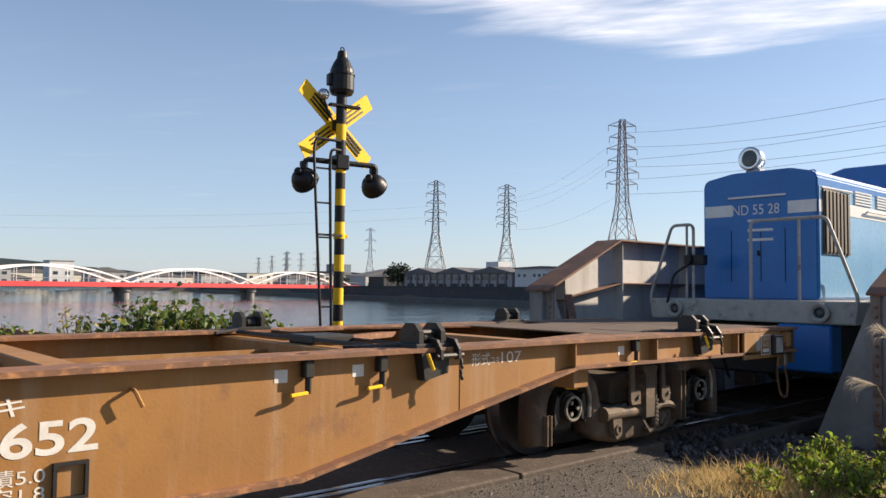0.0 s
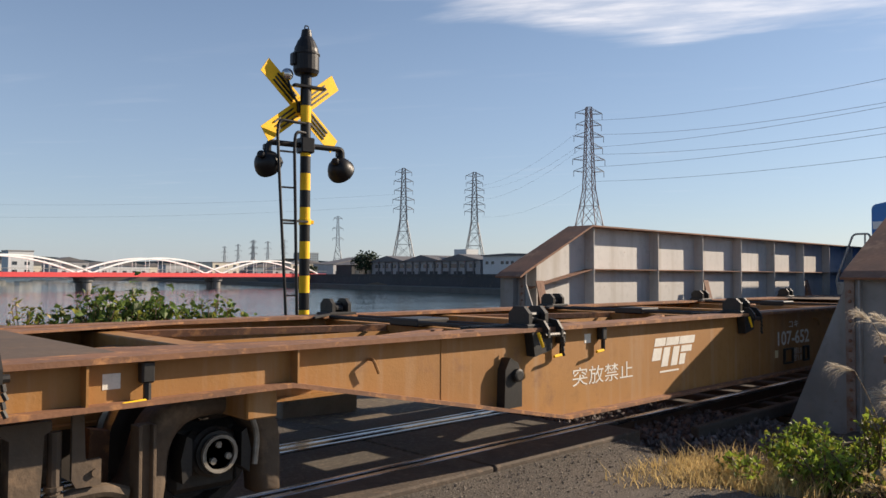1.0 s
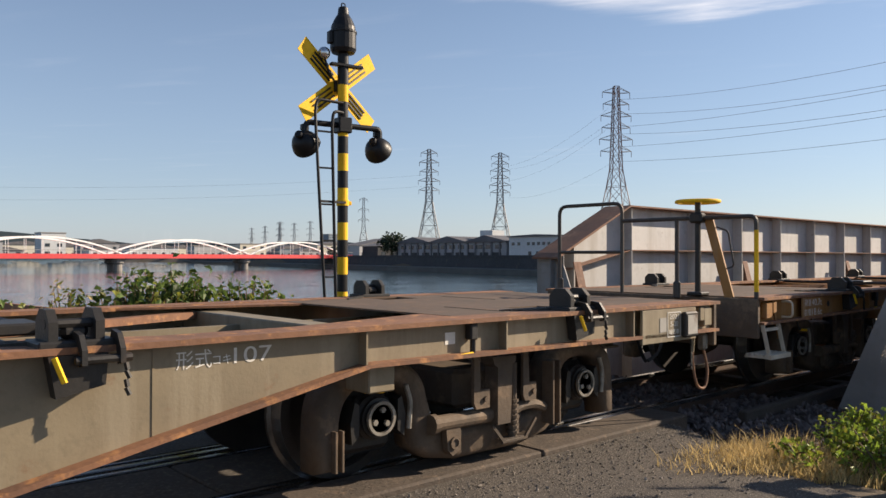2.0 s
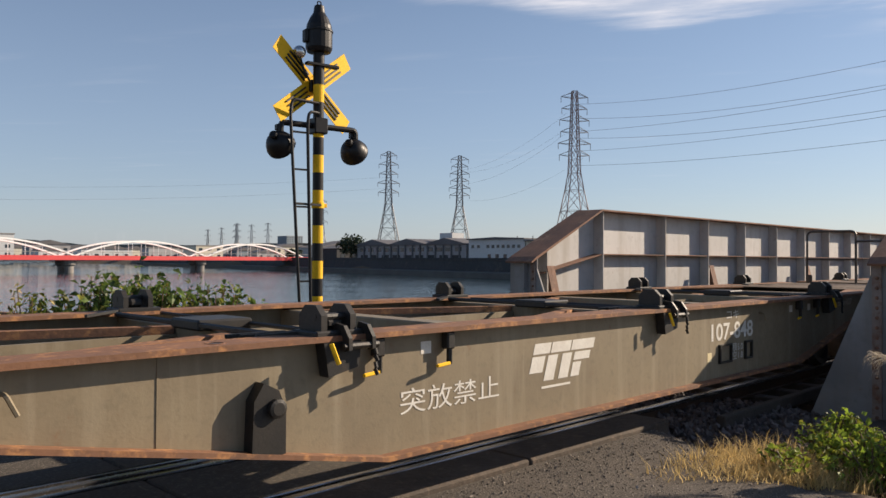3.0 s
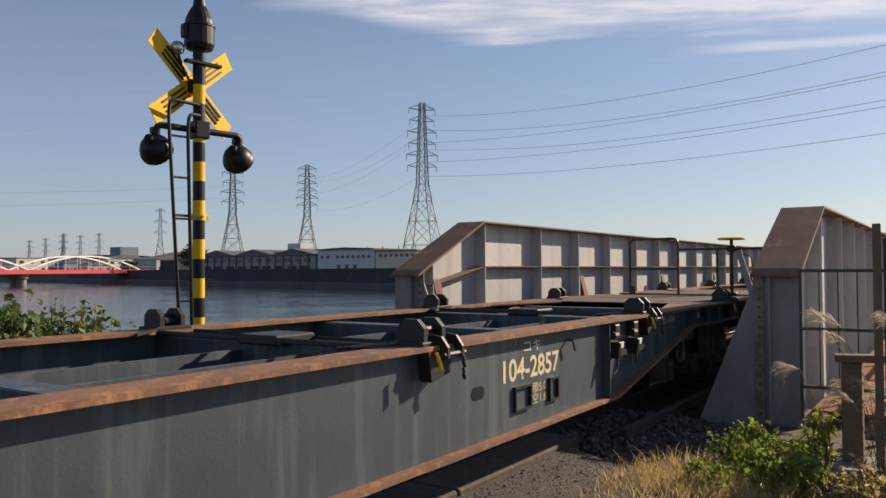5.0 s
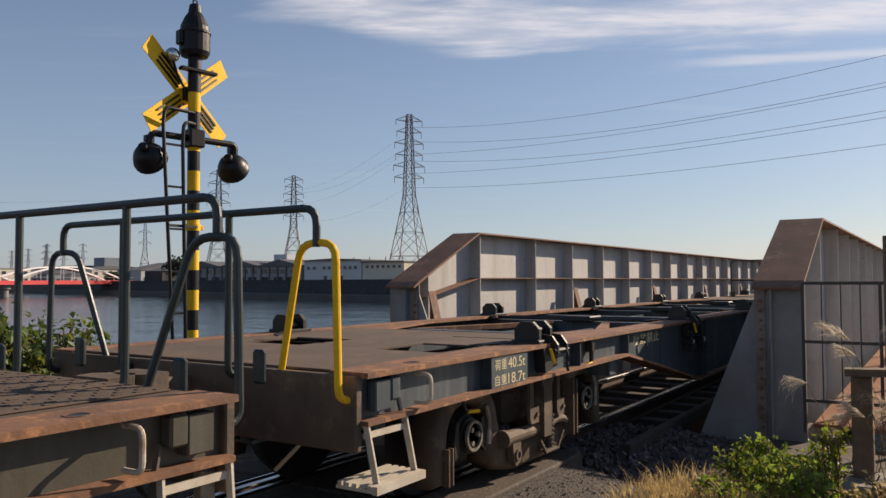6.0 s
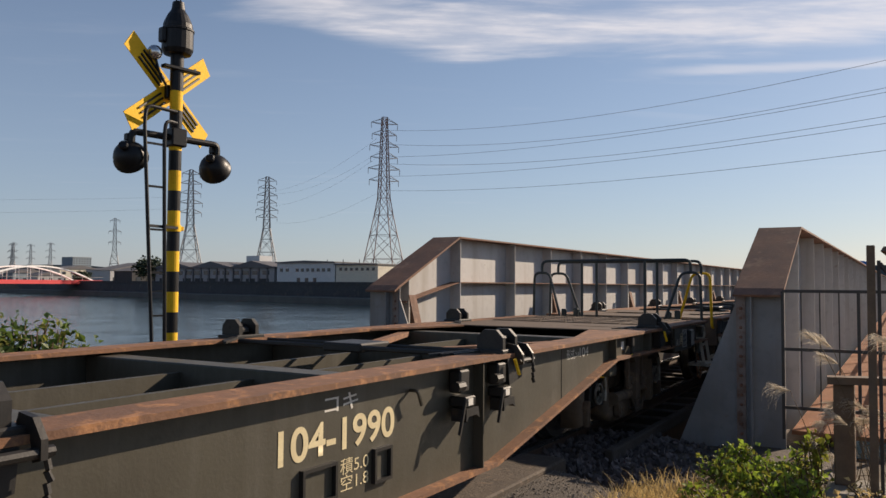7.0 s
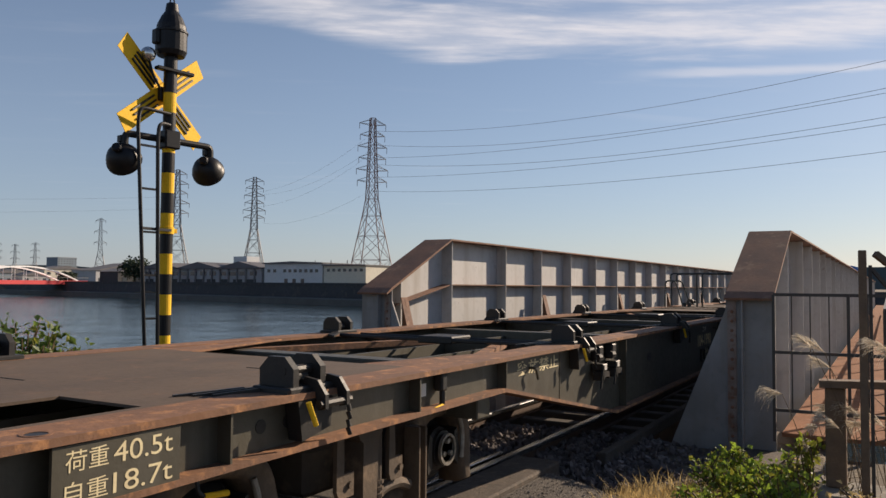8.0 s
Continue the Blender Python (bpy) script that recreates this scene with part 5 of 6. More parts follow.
def container_lock(parent, u, s, far=False):
    """A black folding container lock on the side beam; s: -1 near side, 1 far side."""
    bm = bmesh.new()
    y0, y1 = sorted((s * 1.06, s * 1.28))
    box(bm, u - 0.16, u + 0.15, y0, y1, 0.99, 1.025, 0.008)
    for dx in (-0.1, 0.08):
        outline = [(y0 + 0.02, 1.02), (y0 + 0.02, 1.1), (y0 + 0.07, 1.15), (y1 - 0.06, 1.15), (y1 - 0.01, 1.1), (y1 - 0.01, 1.02)]
        prism(bm, outline, "x", u + dx - 0.018, u + dx + 0.018)
    box(bm, u - 0.06, u + 0.05, y0 + 0.06, y1 - 0.07, 1.026, 1.085, 0.02)
    rod(bm, (u - 0.12, s * 1.2, 1.09), (u + 0.11, s * 1.2, 1.09), 0.02, 8)
    lk = part("container_lock", bm, m_black, parent, "black folding container lock")
    bm = bmesh.new()
    yo = s * 1.345
    for dx in (-0.02, 0.13):
        prism(bm, [(s * 1.24, 1.06), (s * 1.31, 1.05), (yo + s * 0.01, 0.99), (yo + s * 0.012, 0.93), (yo - s * 0.03, 0.92), (s * 1.3, 0.99), (s * 1.22, 1.01)], "x", u + dx, u + dx + 0.022)
    rod(bm, (u - 0.04, yo - s * 0.01, 0.95), (u + 0.18, yo - s * 0.01, 0.95), 0.018, 8)
    for j in range(4):
        rod(bm, (u + 0.155, yo, 0.93 - 0.035 * j), (u + 0.16 + 0.008 * (j % 2), yo + s * 0.004, 0.9 - 0.035 * j), 0.011, 5)
    part("catch", bm, m_black, lk)
    bm = bmesh.new()
    rod(bm, (u - 0.12, yo, 0.97), (u - 0.085, yo + s * 0.015, 0.87), 0.012, 6)
    part("handle", bm, m_yellow, lk, "yellow lock handle")
    bm = bmesh.new()
    prism(bm, [(u - 0.13, 0.97), (u + 0.1, 0.97), (u + 0.09, 0.84), (u - 0.1, 0.8)], "y", *sorted((s * 1.225, s * 1.3)))
    part("back_plate", bm, m_black, lk)
    bm = bmesh.new()
    for k in range(3):
        bar(bm, (u - 0.12 - 0.03 * k, s * (1.12 - 0.04 * k), 1.01), (u - 0.34 - 0.05 * k, s * (1.02 - 0.06 * k), 0.995), 0.022, 0.018)
    part("spring_link", bm, m_black, lk)


WEB_Y = 1.21
LOCKS = (-7.65, -3.5, 0.15, 3.95, 7.75)


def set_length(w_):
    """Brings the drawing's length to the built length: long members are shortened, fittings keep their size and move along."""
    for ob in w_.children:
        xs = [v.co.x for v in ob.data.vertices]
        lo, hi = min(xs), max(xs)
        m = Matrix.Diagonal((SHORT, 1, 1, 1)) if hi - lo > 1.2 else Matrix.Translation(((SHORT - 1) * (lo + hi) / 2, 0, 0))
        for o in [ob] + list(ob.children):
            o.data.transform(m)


def wagon(k, paint, flange, number, form, label, spec):
    """A bogie container flat. Its own space: x forward, 0 midway between the bogies, z from the rail."""
    w_ = thing("container_wagon", pose(LEAD - PITCH * k, 0, 0), label, "freight wagon", "container wagons")
    low = [(-9.75, 0.77), (-5.75, 0.8), (-3.15, 0.34), (3.15, 0.34), (5.75, 0.8), (9.75, 0.77)]
    for s in (-1, 1):
        bm = bmesh.new()
        prism(bm, [(-9.75, 0.972)] + low + [(9.75, 0.972)], "y", s * WEB_Y - 0.006, s * WEB_Y + 0.006)
        for u in (-6.9, -5.72, -4.5) + ((2.95, -2.8) if k >= 2 else ()) + (4.5, 5.72, 6.9, 8.4, -8.4):
            zb = np.interp(u, [p[0] for p in low], [p[1] for p in low])
            if abs(u) in (2.75, 4.5) and k < 2 or abs(u) == 4.5:
                box(bm, u - 0.006, u + 0.006, min(s * (WEB_Y + 0.006), s * (WEB_Y + 0.01)), max(s * (WEB_Y + 0.006), s * (WEB_Y + 0.01)), zb + 0.0, 0.97)
            else:
                box(bm, u - 0.006, u + 0.006, min(s * (WEB_Y + 0.006), s * 1.285), max(s * (WEB_Y + 0.006), s * 1.285), zb, 0.97)
        beam = part("side_beam", bm, paint, w_, "fish-bellied side beam web")
        bm = bmesh.new()
        y0, y1 = sorted((s * 1.06, s * 1.3))
        prism(bm, [(-9.76, 0.973), (9.76, 0.973), (9.76, 1.0), (-9.76, 1.0)], "y", y0, y1)
        part("top_flange", bm, flange, w_, "rust-worn top flange")
        bm = bmesh.new()
        prism(bm, [(a, za - 0.024) for a, za in low] + low[::-1], "y", *sorted((s * 1.08, s * 1.295)))
        part("bottom_flange", bm, flange, w_, "rust-worn bottom flange")
    # cross members and centre sill
    for u in (-9.6, -5.9, -3.5, -2.0, 0.15, 2.0, 3.95, 5.9, 9.6):
        bm = bmesh.new()
        box(bm, u - 0.09, u + 0.09, -WEB_Y + 0.008, WEB_Y - 0.008, 0.62 if abs(u) < 6 else 0.72, 0.955, 0.008)
        part("cross_member", bm, paint, w_)
    for s in (-1, 1):
        bm = bmesh.new()
        box(bm, -9.6, 9.6, s * 0.3 - 0.02, s * 0.3 + 0.02, 0.56, 0.9)
        box(bm, -9.6, 9.6, s * 0.3 - 0.08, s * 0.3 + 0.08, 0.54, 0.558)
        part("centre_sill", bm, paint, w_)
        for a, b in (((-5.8, 1.0), (-3.6, 0.34)), ((5.8, 1.0), (4.05, 0.34)), ((-1.9, 1.04), (0.05, 0.34)), ((1.9, 1.04), (0.25, 0.34)))[:4 if k < 2 else 2]:
            bm = bmesh.new()
            bar(bm, (a[0], s * a[1], 0.925), (b[0], s * b[1], 0.925), 0.09, 0.05)
            part("diagonal_brace", bm, flange, w_)
    # end decks with openings
    for e in (-1, 1):
        bm = bmesh.new()
        if k < 2:
            holes = [(7.55, 7.95, -1.0, -0.7), (7.55, 7.95, 0.7, 1.0)]
        else:
            h0 = 7.95 if k == 2 else 8.6
            holes = [(h0, h0 + 0.62, -1.0, -0.5), (h0, h0 + 0.62, 0.15, 0.7)] if e < 0 else []
        xs = sorted({6.65, 9.7} | {h[0] for h in holes} | {h[1] for h in holes})
        ys_ = sorted({-1.06, 1.06} | {h[2] for h in holes} | {h[3] for h in holes})
        for xa, xb in zip(xs, xs[1:]):
            for ya, yb in zip(ys_, ys_[1:]):
                if any(h[0] <= xa and xb <= h[1] and h[2] <= ya and yb <= h[3] for h in holes):
                    continue
                a, b = sorted((e * xa, e * xb))
                box(bm, a, b, ya, yb, 0.984, 0.996)
        bmesh.ops.remove_doubles(bm, verts=bm.verts, dist=0.0005)
        part("end_deck", bm, m_deck if k < 3 else m_deck_dk, w_, "worn brown deck plate")
        for s in (-1, 1):
            bm = bmesh.new()
            prism(bm, [(e * 5.2, s * 1.055), (e * 6.645, s * 1.055), (e * 6.645, s * 0.72)], "z", 0.978, 0.994)
            part("deck_gusset", bm, flange, w_)
        # raised dark strips stand in for short slits in the deck plate
        bm = bmesh.new()
        for x, ya, yb in ((7.3, -0.95, -0.35), (8.3, 0.1, 0.8)):
            a, b = sorted((e * x, e * (x + 0.008)))
            box(bm, a, b, ya, yb, 0.9965, 0.999)
        part("weld_seam", bm, m_sleeper, w_)
        if k == 3 and e == 1:
            for j in range(6):
                bm = bmesh.new()
                box(bm, 7.95, 9.69, -0.98 + 0.33 * j, -0.67 + 0.33 * j, 0.9975, 1.006, 0.003)
                board = part("tread_board", bm, m_deck_dk, w_)
                bm = bmesh.new()
                for i in range(34):
                    for jj in range(5):
                        if (i + jj) % 2:
                            box(bm, 7.98 + 0.05 * i, 8.015 + 0.05 * i, -0.96 + 0.33 * j + 0.056 * jj, -0.935 + 0.33 * j + 0.056 * jj, 1.0055, 1.009)
                tagged(part("tread_pattern", bm, m_deck_dk, board), kind="stuff")
        # bogie brown instead of wagon paint darkens the end face as shade would
        bm = bmesh.new()
        box(bm, *sorted((e * 9.74, e * 9.79)), -1.25, 1.25, 0.62, 0.985, 0.008)
        end = part("end_beam", bm, m_bogie, w_, "end beam, coloured dark brown for its shaded face")
        # coupler and hoses
        bm = bmesh.new()
        box(bm, *sorted((e * 9.5, e * 10.0)), -0.09, 0.09, 0.72, 0.92, 0.02)
        cp = part("coupler", bm, m_bogie, w_, "rusty knuckle coupler")
        bm = bmesh.new()
        prism(bm, [(e * 9.98, -0.14), (e * 10.12, -0.15), (e * 10.2, -0.05), (e * 10.17, 0.08), (e * 10.08, 0.16), (e * 9.98, 0.13)], "z", 0.68, 0.96)
        part("knuckle", bm, m_bogie, cp)
        bm = bmesh.new()
        pipe(bm, [(e * 9.8, -0.35, 0.7), (e * 9.95, -0.37, 0.6), (e * 10.05, -0.36, 0.42), (e * 10.16, -0.32, 0.36)], 0.017, 0.12, 8)
        part("brake_hose", bm, m_black, w_)
        if e == 1:
            bm = bmesh.new()
            pipe(bm, [(e * 9.46, -1.2, 0.62), (e * 9.46, -1.21, 0.45), (e * 9.5, -1.22, 0.29), (e * 9.64, -1.22, 0.26), (e * 9.72, -1.2, 0.42), (e * 9.7, -1.16, 0.6)], 0.012, 0.12, 8)
            jh = part("jumper_hose", bm, m_flange_dk, w_, "brown looped air hose")
            bm = bmesh.new()
            box(bm, *sorted((e * 9.66, e * 9.73)), -1.2, -1.13, 0.58, 0.72, 0.015)
            rod(bm, (e * 9.7, -1.17, 0.7), (e * 9.64, -1.17, 0.79), 0.012, 8)
            part("hose_head", bm, m_cap, jh, "worn bright hose coupling")
            bm = bmesh.new()
            for q in range(9):
                pipe(bm, [(e * 9.44 - 0.008 * (q % 2), -1.2, 0.72 - 0.03 * q), (e * 9.44 + 0.008 * (q % 2), -1.21, 0.685 - 0.03 * q)], 0.0075, 0.0, 5)
            tagged(part("chain", bm, m_black, jh), kind="stuff")
        bm = bmesh.new()
        bar(bm, (e * 9.42, -1.24, 0.86), (e * 9.36, -1.26, 0.6), 0.02, 0.014)
        box(bm, *sorted((e * 9.44, e * 9.52)), -1.28, -WEB_Y - 0.007, 0.84, 0.96, 0.01)
        box(bm, *sorted((e * 9.52, e * 9.64)), -1.275, -WEB_Y - 0.007, 0.8, 0.95, 0.006)
        part("release_valve", bm, paint, w_, "small valve box on the side beam")
    for u in spec["locks"]:
        for s in (-1, 1):
            container_lock(w_, u, s)
    for u in spec["locks"][1:4]:
        bm = bmesh.new()
        rod(bm, (u - 0.2, -1.0, 0.99), (u - 0.2, 1.0, 0.99), 0.018, 6)
        rod(bm, (u + 0.12, -1.0, 0.985), (u + 0.12, 1.0, 0.985), 0.014, 6)
        box(bm, u - 0.22, u + 0.14, -0.2, 0.15, 0.956, 1.02, 0.012)
        part("lock_linkage", bm, m_black, w_)
    # socket rims, their centres black for the shade inside the hole
    for u in (-9.2, -4.2, 3.2, 3.8, 9.5 if k < 3 else 9.1):
        bm = bmesh.new()
        lathe(bm, [(0.047, 0.998), (0.047, 1.0025), (0.036, 1.0025), (0.036, 1.0005), (0.001, 1.0005)], Matrix.Translation((u, -1.2, 0)), 16)
        for f in bm.faces:
            c = f.calc_center_median()
            f.material_index = 1 if math.hypot(c.x - u, c.y + 1.2) < 0.03 else 0
        part("flange_hole", bm, [flange, m_black], w_, "socket rim on the flange with its hole painted black")
    # small hanging levers with yellow grips
    for u, s in ((-3.2, -1), (-2.62, -1), (3.2, -1), (3.76, -1), (-6.6, -1), (6.6, -1)) if k < 2 else ((-6.6, -1), (6.3, -1)):
        bm = bmesh.new()
        box(bm, u - 0.03, u + 0.03, -1.28, -1.22, 0.87, 0.97, 0.008)
        rod(bm, (u, -1.26, 0.87), (u, -1.26, 0.785), 0.018, 6)
        lv = part("lever", bm, m_black, w_)
        bm = bmesh.new()
        rod(bm, (u - 0.01, -1.27, 0.79), (u - 0.12, -1.285, 0.785), 0.011, 6)
        part("grip", bm, m_yellow, lv)
        bm = bmesh.new()
        box(bm, u - 0.2, u - 0.12, -WEB_Y - 0.008, -WEB_Y - 0.0065, 0.85, 0.92)
        part("tag_plate", bm, m_white, w_)
    # big spring brackets of the second type
    if k >= 2:
        for u in spec["springs"]:
            bm = bmesh.new()
            box(bm, u - 0.06, u + 0.05, -1.3, -1.22, 0.82, 0.95, 0.01)
            rod(bm, (u - 0.1, -1.29, 0.86), (u - 0.02, -1.29, 0.86), 0.03, 8)
            box(bm, u - 0.05, u + 0.07, -1.33, -1.22, 0.74, 0.8, 0.008)
            prism(bm, [(u - 0.06, 0.735), (u + 0.08, 0.735), (u + 0.1, 0.67), (u + 0.06, 0.69), (u - 0.03, 0.69), (u - 0.06, 0.66)], "y", -1.34, -1.24)
            bar(bm, (u - 0.06, -1.33, 0.77), (u - 0.13, -1.335, 0.6), 0.016, 0.016)
            br = part("spring_bracket", bm, m_black, w_, "dark spring bracket")
            bm = bmesh.new()
            box(bm, u - 0.025, u + 0.03, -1.334, -1.331, 0.75, 0.79)
            part("tag_plate", bm, m_white, br)
    else:
        bm = bmesh.new()
        ub = -3.83 if k == 0 else -3.95
        prism(bm, [(ub - 0.09, 0.47), (ub + 0.09, 0.47), (ub + 0.09, 0.68), (ub + 0.05, 0.77), (ub - 0.03, 0.81), (ub - 0.08, 0.73)], "y", -WEB_Y - 0.08, -WEB_Y - 0.007)
        lathe(bm, [(0.045, 0), (0.045, 0.03), (0.03, 0.035)], Matrix.Translation((ub + 0.03, -WEB_Y - 0.08, 0.69)) @ Euler((radians(90), 0, 0)).to_matrix().to_4x4(), 14)
        part("brake_indicator", bm, m_black, w_, "black brake indicator box on the side beam")
    # black discs on the web stand in for two dark holes
    for u in (-8.15, -7.97):
        bm = bmesh.new()
        lathe(bm, [(0.03, 0), (0.03, 0.003), (0.001, 0.003)], Matrix.Translation((u, -WEB_Y - 0.006, 0.88)) @ Euler((radians(90), 0, 0)).to_matrix().to_4x4(), 14)
        part("web_hole", bm, m_black, w_, "black disc painted as a round web hole")
    # slit for the tool on the beam, small hook
    for u in (2.16, -5.15):
        bm = bmesh.new()
        pipe(bm, [(u, -WEB_Y - 0.01, 0.88), (u, -WEB_Y - 0.06, 0.88), (u + 0.04, -WEB_Y - 0.06, 0.8)], 0.01, 0.02, 6)
        part("hook", bm, paint, w_)
    # writing
    yw = -WEB_Y - 0.0085
    low_by = 0.05 if k == 0 else 0.0
    lettering("コキ", 1.4, yw, 0.85 - low_by, 0.25, 0.08, m_white, w_, bold=0.01)
    lettering(number, 1.1, yw, 0.665 - low_by, 0.86, 0.155, m_white if k < 2 else m_cream, w_, bold=0.02)
    lettering("積5.0\n空1.8", 1.53, yw, 0.475 - low_by, 0.22, 0.15, m_white if k < 2 else m_cream, w_)
    for a, b in ((1.22, 1.46), (1.8, 1.95)):
        bm = bmesh.new()
        for x0, x1, z0, z1 in ((a, b, 0.46, 0.476), (a, b, 0.614, 0.63), (a, a + 0.016, 0.476, 0.614), (b - 0.016, b, 0.476, 0.614)):
            box(bm, x0, x1, -WEB_Y - 0.03, -WEB_Y - 0.0065, z0 - low_by, z1 - low_by)
        part("card_holder", bm, m_black, w_, "empty black card holder frame")
    if k < 2:
        bm = bmesh.new()
        box(bm, 0.98, 1.06, -WEB_Y - 0.008, -WEB_Y - 0.0065, 0.49, 0.57)
        part("tag_plate", bm, m_cream, w_)
    lettering("形式", 4.62, yw, 0.855, 0.17, 0.085, m_white, w_)
    lettering("コキ", 4.81, yw, 0.865, 0.09, 0.045, m_white, w_)
    lettering(form, 4.93, yw, 0.862, 0.2, 0.075, m_white, w_)
    if k < 2:
        lettering("突放禁止", -2.95, yw, 0.53, 0.82, 0.14, m_white, w_)
        # freight company mark as plain slanted bars
        bm = bmesh.new()
        box(bm, -1.6, -1.28, -WEB_Y - 0.008, -WEB_Y - 0.0065, 0.53, 0.545)
        mark = part("company_mark", bm, m_white, w_, "white slanted block mark")
        for a, b, z0, z1 in ((-1.75, -1.56, 0.76, 0.83), (-1.56, -1.33, 0.76, 0.83), (-1.33, -1.05, 0.76, 0.83), (-1.75, -1.6, 0.64, 0.745), (-1.58, -1.46, 0.58, 0.745), (-1.42, -1.3, 0.58, 0.745), (-1.28, -1.08, 0.69, 0.745), (-1.28, -1.17, 0.58, 0.675)):
            sh = 0.33
            bm = bmesh.new()
            prism(bm, [(a + (z0 - 0.58) * sh, z0), (b + (z0 - 0.58) * sh - 0.012, z0), (b + (z1 - 0.58) * sh - 0.012, z1), (a + (z1 - 0.58) * sh, z1)], "y", -WEB_Y - 0.008, -WEB_Y - 0.0065)
            part("mark_block", bm, m_white, mark)
    else:
        lettering("突放禁止", -5.34, yw, 0.838, 0.76, 0.1, m_cream, w_, bold=0.012)
        # black patch on the web in place of a dark oval opening
        bm = bmesh.new()
        uo, zo = spec["slot"]
        half = [(uo + e * 0.035 + 0.042 * math.cos(q), zo + 0.042 * math.sin(q)) for e, a0 in ((1, -90), (-1, 90)) for q in (radians(a0 + 20 * i) for i in range(10))]
        prism(bm, half, "y", -WEB_Y - 0.0085, -WEB_Y - 0.0065)
        part("oval_hole", bm, m_pblack, w_, "black oval painted as an opening in the web")
    if k == 3:
        bm = bmesh.new()
        lathe(bm, [(0.036, 0.0), (0.036, 0.001), (0.031, 0.001), (0.031, 0.0)], Matrix.Translation((-8.36, yw, 0.9)) @ Euler((radians(90), 0, 0)).to_matrix().to_4x4(), 24)
        part("ring_mark", bm, m_cream, w_)
        lettering("2", -8.374, yw, 0.878, 0.028, 0.044, m_cream, w_)
    # load plate
    load, tare = spec["load"]
    u0 = spec["plate"]
    bm = bmesh.new()
    box(bm, u0, u0 + 0.48, -1.29, -1.276, 0.775, 0.968)
    part("load_plate", bm, paint, w_)
    lm = m_white if k < 2 else m_cream
    for text, du, z, wd in (("荷重", 0.03, 0.885, 0.15), ("自重", 0.03, 0.79, 0.15), (load, 0.22, 0.885, 0.235), (tare, 0.22, 0.79, 0.235)):
        lettering(text, u0 + du, -1.2915, z, wd, 0.066, lm, w_)
    # inspection panel near the front
    u1 = spec["panel"]
    bm = bmesh.new()
    box(bm, u1 - 0.34, u1 + 0.42, -1.295, -1.27, 0.71, 0.968, 0.004)
    part("data_panel", bm, paint, w_)
    dt = spec["date"]
    bm = bmesh.new()
    for x0, x1, z0, z1 in ((u1, u1 + 0.19, 0.745, 0.752), (u1, u1 + 0.19, 0.933, 0.94), (u1, u1 + 0.007, 0.752, 0.933), (u1 + 0.183, u1 + 0.19, 0.752, 0.933)):
        box(bm, x0, x1, -1.299, -1.2965, z0, z1)
    part("border", bm, m_white, w_)
    lettering(dt[0], u1 + 0.03, -1.2975, 0.885, 0.13, 0.038, m_white, w_)
    lettering(dt[1], u1 + 0.045, -1.2975, 0.828, 0.105, 0.038, m_white, w_)
    if dt[2]:
        lettering(dt[2], u1 + 0.025, -1.2975, 0.765, 0.14, 0.042, m_white, w_)
    else:
        for j in range(3):
            bm = bmesh.new()
            box(bm, u1 + 0.03 + 0.048 * j, u1 + 0.065 + 0.048 * j, -1.299, -1.2965, 0.768, 0.803)
            part("bar", bm, m_white, w_)
    if len(dt) > 3:
        lettering(dt[3], u1 - 0.31, -1.2975, 0.775, 0.13, 0.075, m_white, w_)
    bm = bmesh.new()
    box(bm, u1 - 0.12, u1 - 0.03, -1.2985, -1.2965, 0.79, 0.9)
    part("tag_plate", bm, paint if k >= 2 else m_lgrey, w_)
    if k >= 2:
        bm = bmesh.new()
        for x0, x1, z0, z1 in ((-0.125, -0.025, 0.785, 0.791), (-0.125, -0.025, 0.899, 0.905), (-0.125, -0.119, 0.791, 0.899), (-0.031, -0.025, 0.791, 0.899), (-0.1, -0.05, 0.86, 0.875), (-0.1, -0.05, 0.835, 0.85), (-0.1, -0.05, 0.81, 0.825)):
            box(bm, u1 + x0, u1 + x1, -1.301, -1.2988, z0, z1)
        part("plate_marking", bm, m_cream, w_)
    bm = bmesh.new()
    box(bm, u1 + 0.21, u1 + 0.4, -1.345, -1.296, 0.735, 0.935, 0.012)
    hold = part("card_box", bm, m_black, w_, "framed grey card box")
    bm = bmesh.new()
    box(bm, u1 + 0.235, u1 + 0.375, -1.349, -1.3455, 0.76, 0.91)
    part("card", bm, m_lgrey, hold)
    # steps and handrails
    for e in spec["steps"]:
        bm = bmesh.new()
        for x in (9.41, 9.72):
            bar(bm, (e * x, -1.27, 0.76), (e * (x - 0.02), -1.32, 0.47), 0.034, 0.012)
        bar(bm, (e * 9.4, -1.27, 0.7), (e * 9.73, -1.27, 0.7), 0.016, 0.03)
        part("step_hanger", bm, m_stepw, w_, "pale painted step hanger")
        bm = bmesh.new()
        a, b = sorted((e * 9.36, e * 9.76))
        box(bm, a, b, -1.37, -1.34, 0.44, 0.48)
        for j in range(5):
            box(bm, a, b, -1.335 + 0.045 * j, -1.31 + 0.045 * j, 0.462, 0.48)
        for j in range(6):
            box(bm, a + j * 0.08, a + j * 0.08 + 0.012, -1.34, -1.12, 0.445, 0.461)
        part("step_tread", bm, m_stepw, w_)
        bm = bmesh.new()
        pipe(bm, [(e * 9.25, -1.25, 0.95), (e * 9.25, -1.35, 0.95), (e * 9.25, -1.35, 0.8), (e * 9.25, -1.25, 0.8)], 0.011, 0.04, 8)
        part("grab_handle", bm, m_stepw, w_)
    if spec["rail"] == "wheel":
        e = -1
        bm = bmesh.new()
